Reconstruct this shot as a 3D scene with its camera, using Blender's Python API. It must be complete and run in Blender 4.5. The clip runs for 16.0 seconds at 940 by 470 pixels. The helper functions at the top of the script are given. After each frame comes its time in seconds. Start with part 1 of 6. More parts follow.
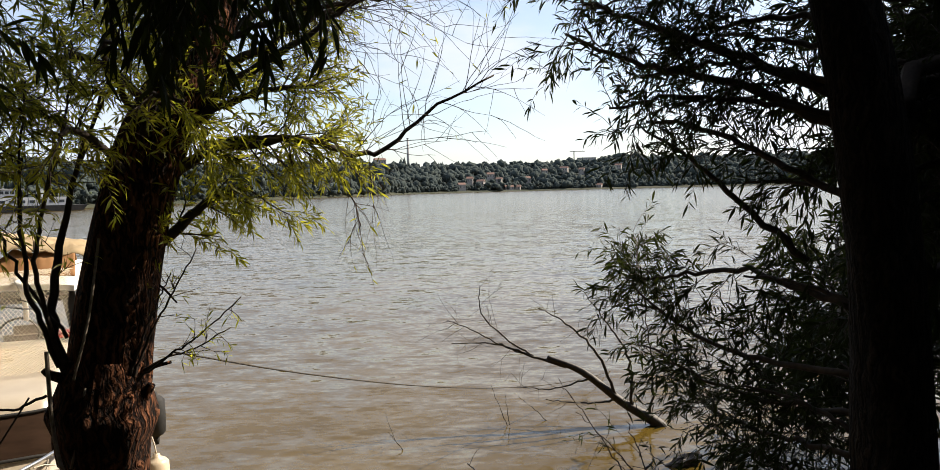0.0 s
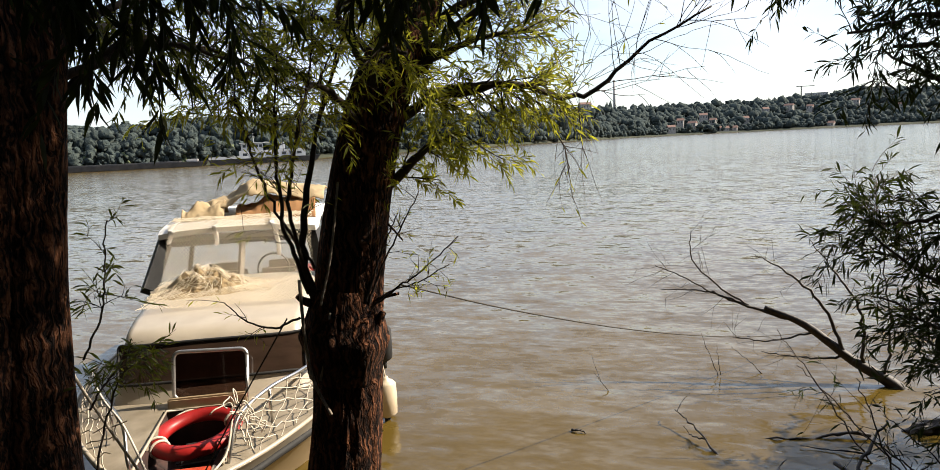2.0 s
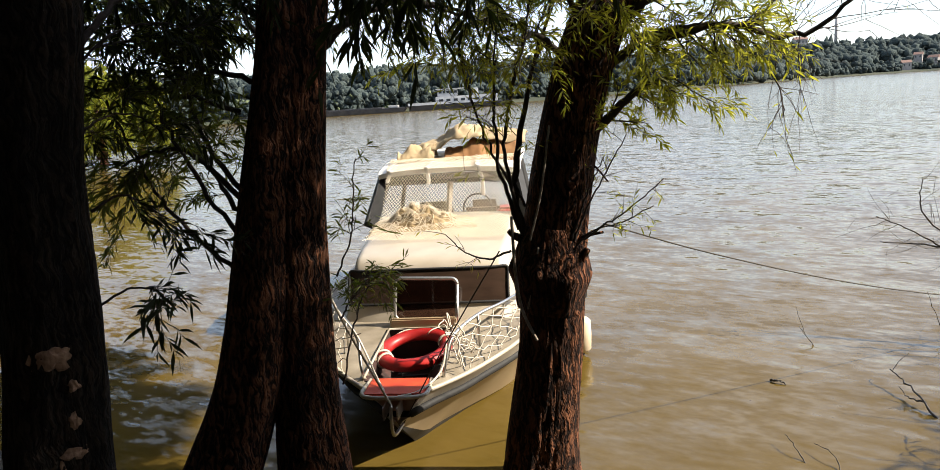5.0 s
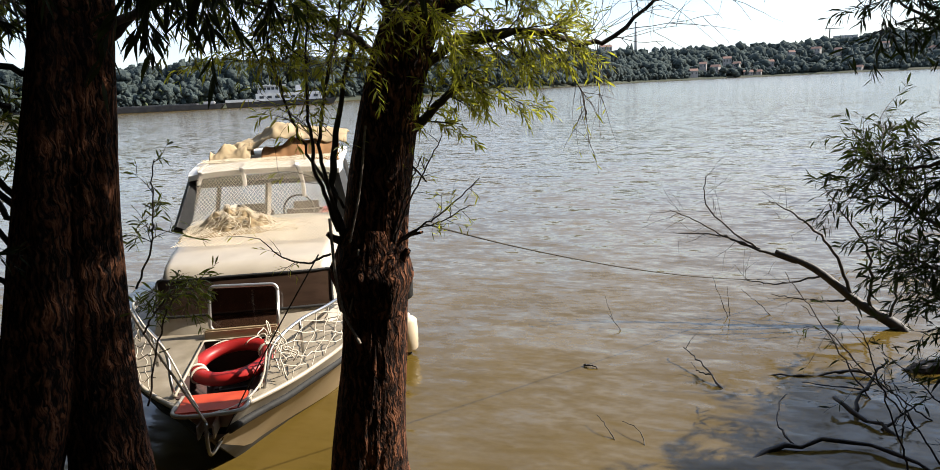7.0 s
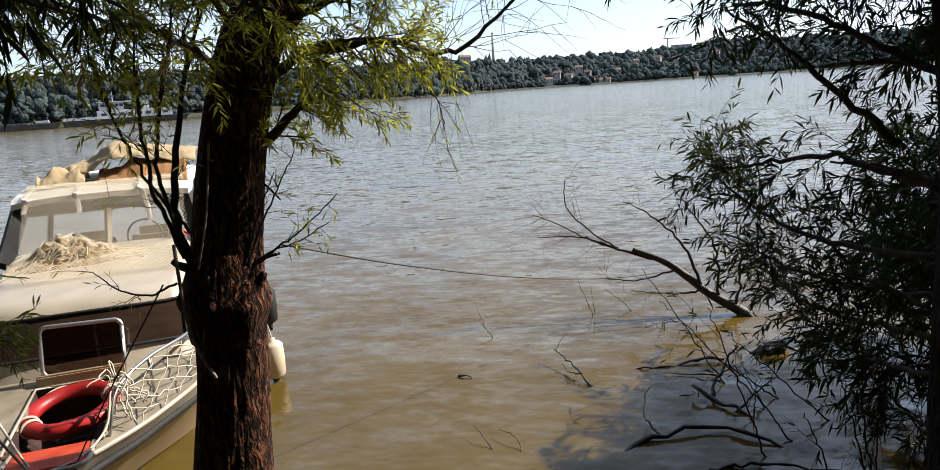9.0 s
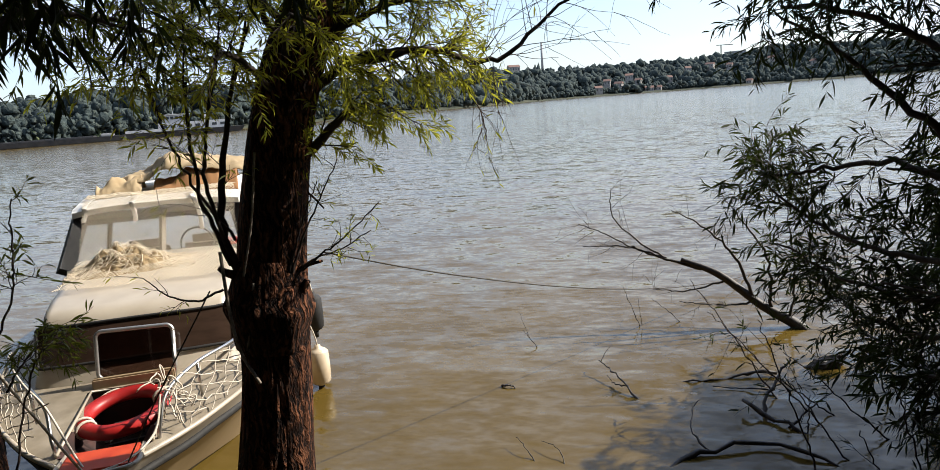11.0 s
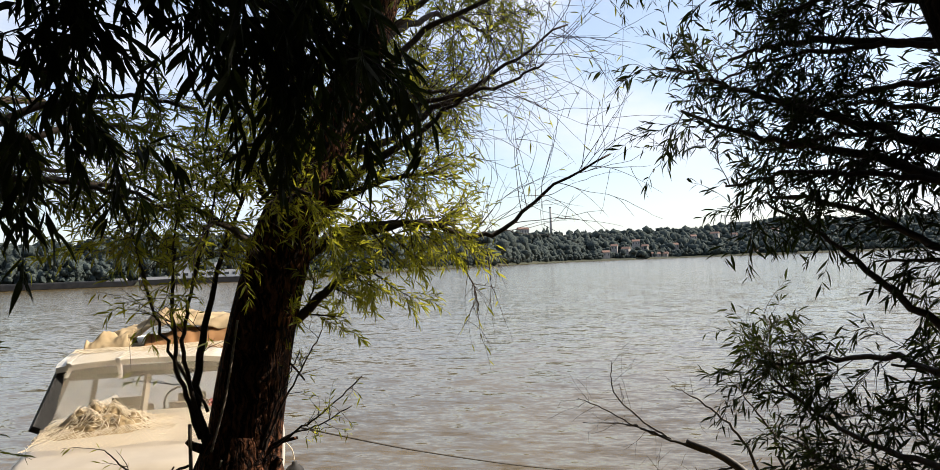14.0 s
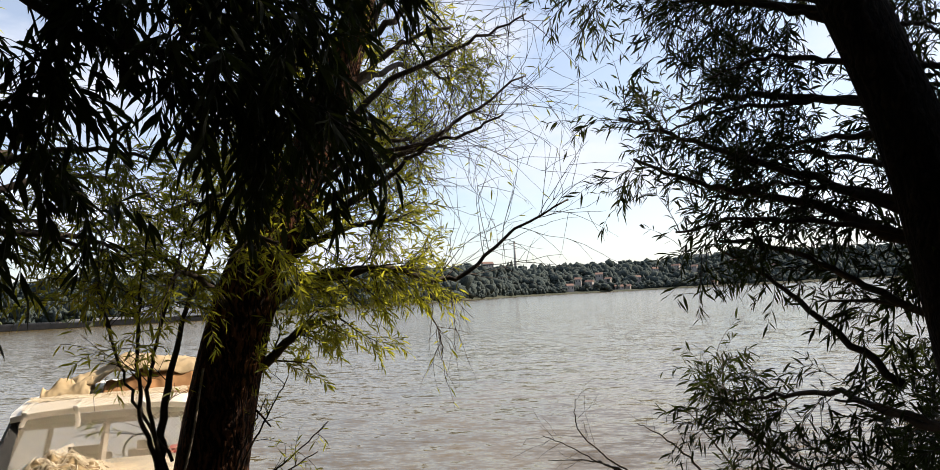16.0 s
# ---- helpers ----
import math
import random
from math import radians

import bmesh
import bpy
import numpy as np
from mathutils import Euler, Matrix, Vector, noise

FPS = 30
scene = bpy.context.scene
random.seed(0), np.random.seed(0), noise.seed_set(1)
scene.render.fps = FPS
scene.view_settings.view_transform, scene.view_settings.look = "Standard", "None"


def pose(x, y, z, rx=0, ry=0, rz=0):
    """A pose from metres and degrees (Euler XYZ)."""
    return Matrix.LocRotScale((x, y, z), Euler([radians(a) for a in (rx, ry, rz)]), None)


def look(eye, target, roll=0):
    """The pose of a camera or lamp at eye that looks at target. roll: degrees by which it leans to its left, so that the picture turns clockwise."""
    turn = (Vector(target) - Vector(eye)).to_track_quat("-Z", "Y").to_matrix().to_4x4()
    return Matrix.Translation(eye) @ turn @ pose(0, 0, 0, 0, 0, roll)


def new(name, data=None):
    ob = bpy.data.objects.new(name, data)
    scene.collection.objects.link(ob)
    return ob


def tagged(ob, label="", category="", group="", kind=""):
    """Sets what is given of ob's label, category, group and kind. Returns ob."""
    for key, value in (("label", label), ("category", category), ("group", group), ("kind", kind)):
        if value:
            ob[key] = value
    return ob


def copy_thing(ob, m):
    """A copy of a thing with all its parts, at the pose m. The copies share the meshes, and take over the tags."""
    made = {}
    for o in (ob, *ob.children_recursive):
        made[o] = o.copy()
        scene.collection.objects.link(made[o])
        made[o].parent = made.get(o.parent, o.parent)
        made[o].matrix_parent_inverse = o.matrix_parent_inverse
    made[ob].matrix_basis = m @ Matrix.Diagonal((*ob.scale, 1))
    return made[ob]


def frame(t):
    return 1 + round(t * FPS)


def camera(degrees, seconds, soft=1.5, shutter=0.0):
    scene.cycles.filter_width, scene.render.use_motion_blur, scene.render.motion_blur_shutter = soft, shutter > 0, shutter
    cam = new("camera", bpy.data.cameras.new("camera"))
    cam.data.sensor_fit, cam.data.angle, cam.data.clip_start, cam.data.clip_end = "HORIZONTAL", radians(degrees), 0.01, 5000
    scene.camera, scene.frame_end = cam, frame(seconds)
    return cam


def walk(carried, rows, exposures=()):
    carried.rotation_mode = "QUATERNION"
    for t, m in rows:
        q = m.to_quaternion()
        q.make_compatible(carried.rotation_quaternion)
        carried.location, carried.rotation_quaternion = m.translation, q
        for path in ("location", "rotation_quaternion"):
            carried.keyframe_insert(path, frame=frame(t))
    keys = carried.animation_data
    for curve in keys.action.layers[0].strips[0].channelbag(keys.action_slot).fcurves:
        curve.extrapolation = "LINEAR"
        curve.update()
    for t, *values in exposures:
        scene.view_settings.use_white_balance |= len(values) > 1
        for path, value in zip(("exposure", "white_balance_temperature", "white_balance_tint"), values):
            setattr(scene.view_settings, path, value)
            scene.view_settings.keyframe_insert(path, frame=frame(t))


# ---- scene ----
cam = camera(68.0, 16.0, soft=0.5)
PATH = [
    (0, (0.57, -0.908, 2.697), (0.584, 1.088, 2.569), -1.4),
    (0.5, (0.576, -0.847, 2.681), (0.569, 1.149, 2.545), -1.8),
    (1, (0.563, -0.856, 2.679), (0.543, 1.14, 2.549), -1.5),
    (1.5, (0.556, -0.909, 2.692), (0.411, 1.078, 2.526), -1.5),
    (1.6, (0.547, -0.919, 2.692), (0.326, 1.059, 2.499), -2.3),
    (2, (0.553, -0.976, 2.681), (-0.011, 0.925, 2.42), -2.8),
    (2.5, (0.585, -1.074, 2.687), (-0.261, 0.707, 2.348), -3.2),
    (3, (0.608, -1.108, 2.689), (-0.386, 0.584, 2.305), -3.1),
    (3.5, (0.61, -1.185, 2.711), (-0.382, 0.512, 2.344), -3.1),
    (4, (0.59, -1.239, 2.686), (-0.451, 0.427, 2.308), -3.7),
    (4.2, (0.583, -1.266, 2.685), (-0.47, 0.39, 2.3), -3.8),
    (6.3, (0.526, -1.247, 2.706), (-0.445, 0.461, 2.334), -2.5),
    (6.5, (0.562, -1.257, 2.686), (-0.325, 0.494, 2.307), -2.1),
    (7, (0.595, -1.204, 2.695), (-0.013, 0.656, 2.281), -2.6),
    (7.5, (0.629, -1.138, 2.689), (0.26, 0.78, 2.257), -3.3),
    (8, (0.661, -1.099, 2.693), (0.449, 0.841, 2.254), -3.5),
    (8.5, (0.632, -1.1, 2.701), (0.411, 0.84, 2.268), -3.5),
    (9, (0.614, -1.073, 2.69), (0.366, 0.87, 2.285), -3.7),
    (9.5, (0.624, -1.123, 2.699), (0.337, 0.814, 2.289), -4.1),
    (10, (0.658, -1.118, 2.712), (0.29, 0.805, 2.306), -4.2),
    (10.2, (0.652, -1.074, 2.7), (0.287, 0.852, 2.303), -4.0),
    (12.3, (0.721, -1.025, 2.67), (0.274, 0.892, 2.315), -4.3),
    (12.5, (0.759, -0.985, 2.68), (0.306, 0.928, 2.316), -4.0),
    (13, (0.757, -1.009, 2.683), (0.271, 0.898, 2.326), -4.0),
    (13.5, (0.75, -0.995, 2.709), (0.263, 0.934, 2.515), -4.0),
    (14, (0.743, -0.917, 2.765), (0.356, 1.044, 2.846), -2.1),
    (14.5, (0.753, -0.895, 2.812), (0.436, 1.065, 3.054), -2.5),
    (15, (0.767, -0.988, 2.827), (0.468, 0.969, 3.108), -2.5),
    (15.5, (0.772, -0.971, 2.832), (0.456, 0.987, 3.092), -2.6),
    (16, (0.774, -1.042, 2.819), (0.493, 0.931, 2.995), -2.9),
]
walk(cam, [(t, look(e, g, r)) for t, e, g, r in PATH], exposures=[(0.0, 0.82, 6650, 11), (1.5, 0.88, 6600, 11), (2.5, 1.10, 6400, 10), (4.2, 1.30, 6350, 10), (6.3, 1.20, 6150, 10), (8.0, 0.88, 5950, 10), (12.5, 0.85, 6050, 10), (14.0, 0.84, 6500, 11), (16.0, 0.84, 6700, 12)])

# ---- light ----
SUN_AZ, SUN_EL = radians(65), radians(38)
world = bpy.data.worlds.new("sky")
scene.world = world
world.use_nodes = True
wt = world.node_tree
wn = wt.nodes
sky = wn.new("ShaderNodeTexSky")
sky.sky_type, sky.sun_disc = "NISHITA", False
sky.sun_elevation, sky.sun_rotation = SUN_EL, SUN_AZ
sky.air_density, sky.dust_density, sky.ozone_density = 1.0, 1.0, 1.5
wco = wn.new("ShaderNodeTexCoord")
wmap = wn.new("ShaderNodeMapping")
wmap.inputs["Scale"].default_value = (1.0, 1.0, 2.6)
cl = wn.new("ShaderNodeTexNoise")
cl.inputs["Scale"].default_value, cl.inputs["Detail"].default_value = 3.1, 9.0
cl.inputs["Roughness"].default_value = 0.56
cr = wn.new("ShaderNodeValToRGB")
cr.color_ramp.elements[0].position, cr.color_ramp.elements[1].position = 0.46, 0.68
cr.color_ramp.elements[0].color = (0.28, 0.28, 0.28, 1)
wmix = wn.new("ShaderNodeMix")
wmix.data_type = "RGBA"
wmix.inputs["B"].default_value = (4.8, 5.1, 5.7, 1)
wt.links.new(wco.outputs["Generated"], wmap.inputs["Vector"])
wt.links.new(wmap.outputs[0], cl.inputs["Vector"])
wt.links.new(cl.outputs["Fac"], cr.inputs[0])
wt.links.new(cr.outputs[0], wmix.inputs["Factor"])
wt.links.new(sky.outputs[0], wmix.inputs["A"])
wt.links.new(wmix.outputs["Result"], wn["Background"].inputs[0])
wn["Background"].inputs[1].default_value = 0.112
sun = new("sun", bpy.data.lights.new("sun", "SUN"))
sun.data.energy, sun.data.angle, sun.data.color = 5.0, radians(0.5), (1.0, 0.88, 0.71)
SUN_DIR = Vector((math.sin(SUN_AZ) * math.cos(SUN_EL), math.cos(SUN_AZ) * math.cos(SUN_EL), math.sin(SUN_EL)))
sun.matrix_world = look(SUN_DIR * 50, (0, 0, 0))


# ---- materials ----
def material(name, rough=0.6, metal=0.0, spec=0.5):
    m = bpy.data.materials.new(name)
    m.use_nodes = True
    b = m.node_tree.nodes["Principled BSDF"]
    b.inputs["Roughness"].default_value = rough
    b.inputs["Metallic"].default_value = metal
    b.inputs["Specular IOR Level"].default_value = spec
    return m, m.node_tree, b


def textured(name, colours, scale=8.0, stretch=(1, 1, 1), rough=0.6, bump=0.2, metal=0.0, spec=0.5, detail=6.0, depth=0.01, island=False, second=0.0):
    """Noise between colours, with a finer relief; second: how far a large blotch darkens or lightens it."""
    m, t, b = material(name, rough, metal, spec)
    co, mp = t.nodes.new("ShaderNodeTexCoord"), t.nodes.new("ShaderNodeMapping")
    mp.inputs["Scale"].default_value = stretch
    n = t.nodes.new("ShaderNodeTexNoise")
    n.inputs["Scale"].default_value, n.inputs["Detail"].default_value = scale, detail
    ramp = t.nodes.new("ShaderNodeValToRGB")
    e = ramp.color_ramp.elements
    e[0].position, e[1].position = 0.3, 0.7
    while len(e) < len(colours):
        e.new(0.5)
    for i, c in enumerate(colours):
        e[i].position = 0.3 + 0.4 * i / (len(colours) - 1)
        e[i].color = (*c, 1)
    t.links.new(co.outputs["Object"], mp.inputs["Vector"])
    t.links.new(mp.outputs[0], n.inputs["Vector"])
    t.links.new(n.outputs["Fac"], ramp.inputs[0])
    out = ramp.outputs[0]
    if second:
        n2, mr, mul = t.nodes.new("ShaderNodeTexNoise"), t.nodes.new("ShaderNodeMapRange"), t.nodes.new("ShaderNodeMix")
        n2.inputs["Scale"].default_value, n2.inputs["Detail"].default_value = scale * 0.17, 3.0
        mr.inputs["From Min"].default_value, mr.inputs["From Max"].default_value = 0.3, 0.7
        mr.inputs["To Min"].default_value, mr.inputs["To Max"].default_value = 1 - second, 1.0
        mul.data_type, mul.blend_type = "RGBA", "MULTIPLY"
        mul.inputs["Factor"].default_value = 1.0
        t.links.new(co.outputs["Object"], n2.inputs["Vector"])
        t.links.new(n2.outputs["Fac"], mr.inputs["Value"])
        t.links.new(out, mul.inputs["A"])
        t.links.new(mr.outputs[0], mul.inputs["B"])
        out = mul.outputs["Result"]
    t.links.new(out, b.inputs["Base Color"])
    if bump:
        bp = t.nodes.new("ShaderNodeBump")
        bp.inputs["Strength"].default_value, bp.inputs["Distance"].default_value = bump, depth
        t.links.new(n.outputs["Fac"], bp.inputs["Height"])
        t.links.new(bp.outputs[0], b.inputs["Normal"])
    return m


def leaf_material(name, dark, light, through_light, share=0.5, rough=0.45):
    m, t, b = material(name, rough, 0, 0.22)
    geo = t.nodes.new("ShaderNodeNewGeometry")
    ramp = t.nodes.new("ShaderNodeValToRGB")
    ramp.color_ramp.elements[0].color, ramp.color_ramp.elements[1].color = (*dark, 1), (*light, 1)
    tr = t.nodes.new("ShaderNodeBsdfTranslucent")
    r2 = t.nodes.new("ShaderNodeValToRGB")
    r2.color_ramp.elements[0].color = (*[c * 0.55 for c in through_light], 1)
    r2.color_ramp.elements[1].color = (*through_light, 1)
    mix = t.nodes.new("ShaderNodeMixShader")
    mix.inputs[0].default_value = share
    t.links.new(geo.outputs["Random Per Island"], ramp.inputs[0])
    t.links.new(geo.outputs["Random Per Island"], r2.inputs[0])
    t.links.new(ramp.outputs[0], b.inputs["Base Color"])
    t.links.new(r2.outputs[0], tr.inputs["Color"])
    t.links.new(b.outputs[0], mix.inputs[1])
    t.links.new(tr.outputs[0], mix.inputs[2])
    t.links.new(mix.outputs[0], t.nodes["Material Output"].inputs["Surface"])
    return m


def bark_material(name, dark, mid, light):
    """Long furrowed plates: cells drawn out along the stem, with cracks between them and fine grain on top."""
    m, t, b = material(name, 0.9, 0, 0.2)
    N, K = t.nodes.new, t.links.new
    co, warp, add, mp = N("ShaderNodeTexCoord"), N("ShaderNodeTexNoise"), N("ShaderNodeMix"), N("ShaderNodeMapping")
    warp.inputs["Scale"].default_value, warp.inputs["Detail"].default_value = 9, 3
    add.data_type, add.blend_type = "RGBA", "LINEAR_LIGHT"
    add.inputs["Factor"].default_value = 0.045
    mp.inputs["Scale"].default_value = (1, 1, 0.13)
    vor, grain, big = N("ShaderNodeTexVoronoi"), N("ShaderNodeTexNoise"), N("ShaderNodeTexNoise")
    vor.feature = "DISTANCE_TO_EDGE"
    vor.inputs["Scale"].default_value = 30
    grain.inputs["Scale"].default_value, grain.inputs["Detail"].default_value = 60, 6
    big.inputs["Scale"].default_value = 2.5
    h = N("ShaderNodeMath")
    h.operation = "MULTIPLY_ADD"
    h.inputs[1].default_value = 0.32
    ramp = N("ShaderNodeValToRGB")
    e = ramp.color_ramp.elements
    e[0].color, e[1].color = (*dark, 1), (*light, 1)
    e[0].position, e[1].position = 0.17, 0.46
    e.new(0.26).color = (*mid, 1)
    mr, tint = N("ShaderNodeMapRange"), N("ShaderNodeMix")
    mr.inputs["From Min"].default_value, mr.inputs["From Max"].default_value = 0.3, 0.7
    mr.inputs["To Min"].default_value, mr.inputs["To Max"].default_value = 0.5, 1.1
    tint.data_type, tint.blend_type = "RGBA", "MULTIPLY"
    tint.inputs["Factor"].default_value = 1.0
    bp = N("ShaderNodeBump")
    bp.inputs["Strength"].default_value, bp.inputs["Distance"].default_value = 1.0, 0.035
    K(co.outputs["Object"], warp.inputs["Vector"])
    K(co.outputs["Object"], add.inputs["A"])
    K(warp.outputs["Color"], add.inputs["B"])
    K(add.outputs["Result"], mp.inputs["Vector"])
    K(mp.outputs[0], vor.inputs["Vector"])
    K(mp.outputs[0], grain.inputs["Vector"])
    K(co.outputs["Object"], big.inputs["Vector"])
    K(grain.outputs["Fac"], h.inputs[0])
    fibre, mid, ridge, join = N("ShaderNodeTexNoise"), N("ShaderNodeMath"), N("ShaderNodeMath"), N("ShaderNodeMath")
    fibre.inputs["Scale"].default_value, fibre.inputs["Detail"].default_value = 34, 4
    mid.operation, ridge.operation, join.operation = "SUBTRACT", "ABSOLUTE", "MULTIPLY_ADD"
    mid.inputs[1].default_value, join.inputs[1].default_value = 0.5, 1.5
    half_plate = N("ShaderNodeMath")
    half_plate.operation = "MULTIPLY"
    half_plate.inputs[1].default_value = 0.5
    K(mp.outputs[0], fibre.inputs["Vector"])
    K(fibre.outputs["Fac"], mid.inputs[0])
    K(mid.outputs[0], ridge.inputs[0])
    K(vor.outputs["Distance"], half_plate.inputs[0])
    K(ridge.outputs[0], join.inputs[0])
    K(half_plate.outputs[0], join.inputs[2])
    K(join.outputs[0], h.inputs[2])
    K(h.outputs[0], ramp.inputs[0])
    K(big.outputs["Fac"], mr.inputs["Value"])
    K(ramp.outputs[0], tint.inputs["A"])
    K(mr.outputs[0], tint.inputs["B"])
    K(tint.outputs["Result"], b.inputs["Base Color"])
    K(h.outputs[0], bp.inputs["Height"])
    K(bp.outputs[0], b.inputs["Normal"])
    return m


def water_material():
    """Silty shallow water: a warm brown body under a clear, rippled surface."""
    m, t, b = material("river_water", 0.11, 0, 0.5)
    b.inputs["IOR"].default_value = 1.37
    co = t.nodes.new("ShaderNodeTexCoord")

    def ripple(scale, stretch, turn, detail, dist=0.0):
        mp, n = t.nodes.new("ShaderNodeMapping"), t.nodes.new("ShaderNodeTexNoise")
        mp.inputs["Scale"].default_value, mp.inputs["Rotation"].default_value = stretch, (0, 0, turn)
        n.inputs["Scale"].default_value, n.inputs["Detail"].default_value, n.inputs["Distortion"].default_value = scale, detail, dist
        t.links.new(co.outputs["Object"], mp.inputs["Vector"])
        t.links.new(mp.outputs[0], n.inputs["Vector"])
        return n
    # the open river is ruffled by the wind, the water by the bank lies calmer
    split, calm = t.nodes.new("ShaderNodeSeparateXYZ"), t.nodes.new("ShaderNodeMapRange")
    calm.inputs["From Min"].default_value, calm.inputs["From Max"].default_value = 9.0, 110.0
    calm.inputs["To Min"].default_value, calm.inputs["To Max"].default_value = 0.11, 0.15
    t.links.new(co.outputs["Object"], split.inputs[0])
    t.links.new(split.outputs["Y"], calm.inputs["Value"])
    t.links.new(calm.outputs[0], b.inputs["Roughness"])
    silt = ripple(0.35, (1, 1, 1), 0, 4, 0.6)
    ramp = t.nodes.new("ShaderNodeValToRGB")
    ramp.color_ramp.elements[0].position, ramp.color_ramp.elements[1].position = 0.32, 0.68
    ramp.color_ramp.elements[0].color, ramp.color_ramp.elements[1].color = (0.082, 0.054, 0.0100, 1), (0.112, 0.075, 0.0165, 1)
    t.links.new(silt.outputs["Fac"], ramp.inputs[0])
    t.links.new(ramp.outputs[0], b.inputs["Base Color"])
    # the slope of the surface: three sizes of ripple, their crests drawn out along the shore
    total = None
    for n, slope in ((ripple(0.5, (0.35, 1, 1), -0.12, 2, 0.3), (0.03, 0.06, 0)), (ripple(1.9, (0.40, 1, 1), 0.10, 2, 0.5), (0.08, 0.20, 0)),
                     (ripple(5.5, (0.42, 1, 1), -0.15, 2, 0.4), (0.15, 0.36, 0)), (ripple(16, (0.5, 1, 1), 0.2, 2), (0.12, 0.24, 0))):
        mid = t.nodes.new("ShaderNodeVectorMath")
        mid.operation = "SUBTRACT"
        mid.inputs[1].default_value = (0.5, 0.5, 0.5)
        mad = t.nodes.new("ShaderNodeVectorMath")
        mad.operation = "MULTIPLY_ADD"
        mad.inputs[1].default_value, mad.inputs[2].default_value = slope, (0, 0, 1)
        t.links.new(n.outputs["Color"], mid.inputs[0])
        t.links.new(mid.outputs[0], mad.inputs[0])
        if total:
            t.links.new(total.outputs[0], mad.inputs[2])
        total = mad
    unit = t.nodes.new("ShaderNodeVectorMath")
    unit.operation = "NORMALIZE"
    t.links.new(total.outputs[0], unit.inputs[0])
    t.links.new(unit.outputs[0], b.inputs["Normal"])
    return m


def glass_material(name, tint, rough=0.02):
    m, t, b = material(name, rough)
    g, tr, mix = t.nodes.new("ShaderNodeBsdfGlossy"), t.nodes.new("ShaderNodeBsdfTransparent"), t.nodes.new("ShaderNodeMixShader")
    g.inputs["Roughness"].default_value = rough
    tr.inputs["Color"].default_value = (*tint, 1)
    fr = t.nodes.new("ShaderNodeFresnel")
    t.links.new(fr.outputs[0], mix.inputs[0])
    t.links.new(tr.outputs[0], mix.inputs[1])
    t.links.new(g.outputs[0], mix.inputs[2])
    t.links.new(mix.outputs[0], t.nodes["Material Output"].inputs["Surface"])
    return m


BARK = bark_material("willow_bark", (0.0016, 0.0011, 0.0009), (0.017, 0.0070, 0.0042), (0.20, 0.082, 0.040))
# darker copy of the bark: shade on backlit trunks is put into the colour
BARK_SHADE = bark_material("shaded_bark", (0.003, 0.0024, 0.0018), (0.009, 0.0066, 0.005), (0.032, 0.022, 0.015))
TWIG = textured("twig_bark", [(0.018, 0.013, 0.010), (0.06, 0.04, 0.028)], 30, rough=0.85, bump=0.3)
DEAD = textured("wet_dead_wood", [(0.008, 0.006, 0.005), (0.034, 0.025, 0.019)], 18, (1, 1, 0.5), 0.6, 0.6)
INNER_BARK = textured("peeled_inner_bark", [(0.13, 0.07, 0.04), (0.42, 0.26, 0.16)], 28, (1, 1, 0.5), 0.85, 0.7, depth=0.02)
VINE = textured("pale_vine", [(0.16, 0.13, 0.10), (0.34, 0.29, 0.23)], 40, rough=0.8)
# one leaf in lit, half-shaded and shaded copies; shade is put into the colours
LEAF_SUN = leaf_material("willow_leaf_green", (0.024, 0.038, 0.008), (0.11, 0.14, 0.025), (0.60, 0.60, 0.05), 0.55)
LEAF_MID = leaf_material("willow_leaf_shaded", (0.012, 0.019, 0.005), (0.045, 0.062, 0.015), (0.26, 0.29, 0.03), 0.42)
LEAF_SHADE = leaf_material("willow_leaf_deep_shade", (0.006, 0.009, 0.003), (0.017, 0.024, 0.007), (0.06, 0.08, 0.014), 0.30, 0.7)
WATER = water_material()
EARTH = textured("bank_earth", [(0.018, 0.014, 0.009), (0.04, 0.03, 0.019), (0.07, 0.055, 0.033)], 5, rough=0.95, bump=0.6, depth=0.05, second=0.4)
GEL_TAN = textured("tan_gelcoat", [(0.30, 0.225, 0.135), (0.38, 0.29, 0.18)], 3, rough=0.34, bump=0.03, second=0.22)
GEL_WHITE = textured("aged_white_gelcoat", [(0.42, 0.36, 0.28), (0.50, 0.44, 0.35)], 4, rough=0.32, bump=0.03, second=0.16)
DECK = textured("dirty_deck_paint", [(0.23, 0.19, 0.13), (0.37, 0.315, 0.235)], 7, rough=0.6, bump=0.1, second=0.35)
RUBBER = textured("black_rubber", [(0.008, 0.008, 0.008), (0.018, 0.017, 0.016)], 20, rough=0.75, bump=0.1)
ANTIFOUL = textured("dark_bottom_paint", [(0.03, 0.032, 0.035), (0.06, 0.06, 0.06)], 9, rough=0.6, bump=0.1)
RED = textured("faded_red_plastic", [(0.30, 0.008, 0.008), (0.42, 0.018, 0.015)], 9, rough=0.45, bump=0.08, second=0.25)
ORANGE = textured("orange_red_paint", [(0.52, 0.045, 0.010), (0.62, 0.075, 0.016)], 7, rough=0.62, bump=0.08, second=0.2)
DARK_IN = textured("dark_locker_lining", [(0.02, 0.012, 0.01), (0.06, 0.025, 0.02)], 8, rough=0.8)
STEEL = textured("weathered_steel", [(0.42, 0.41, 0.39), (0.60, 0.58, 0.55)], 25, rough=0.28, metal=1.0, bump=0.05)
MULLION = textured("tan_mullion", [(0.20, 0.165, 0.12), (0.28, 0.23, 0.17)], 20, rough=0.6, bump=0.05)
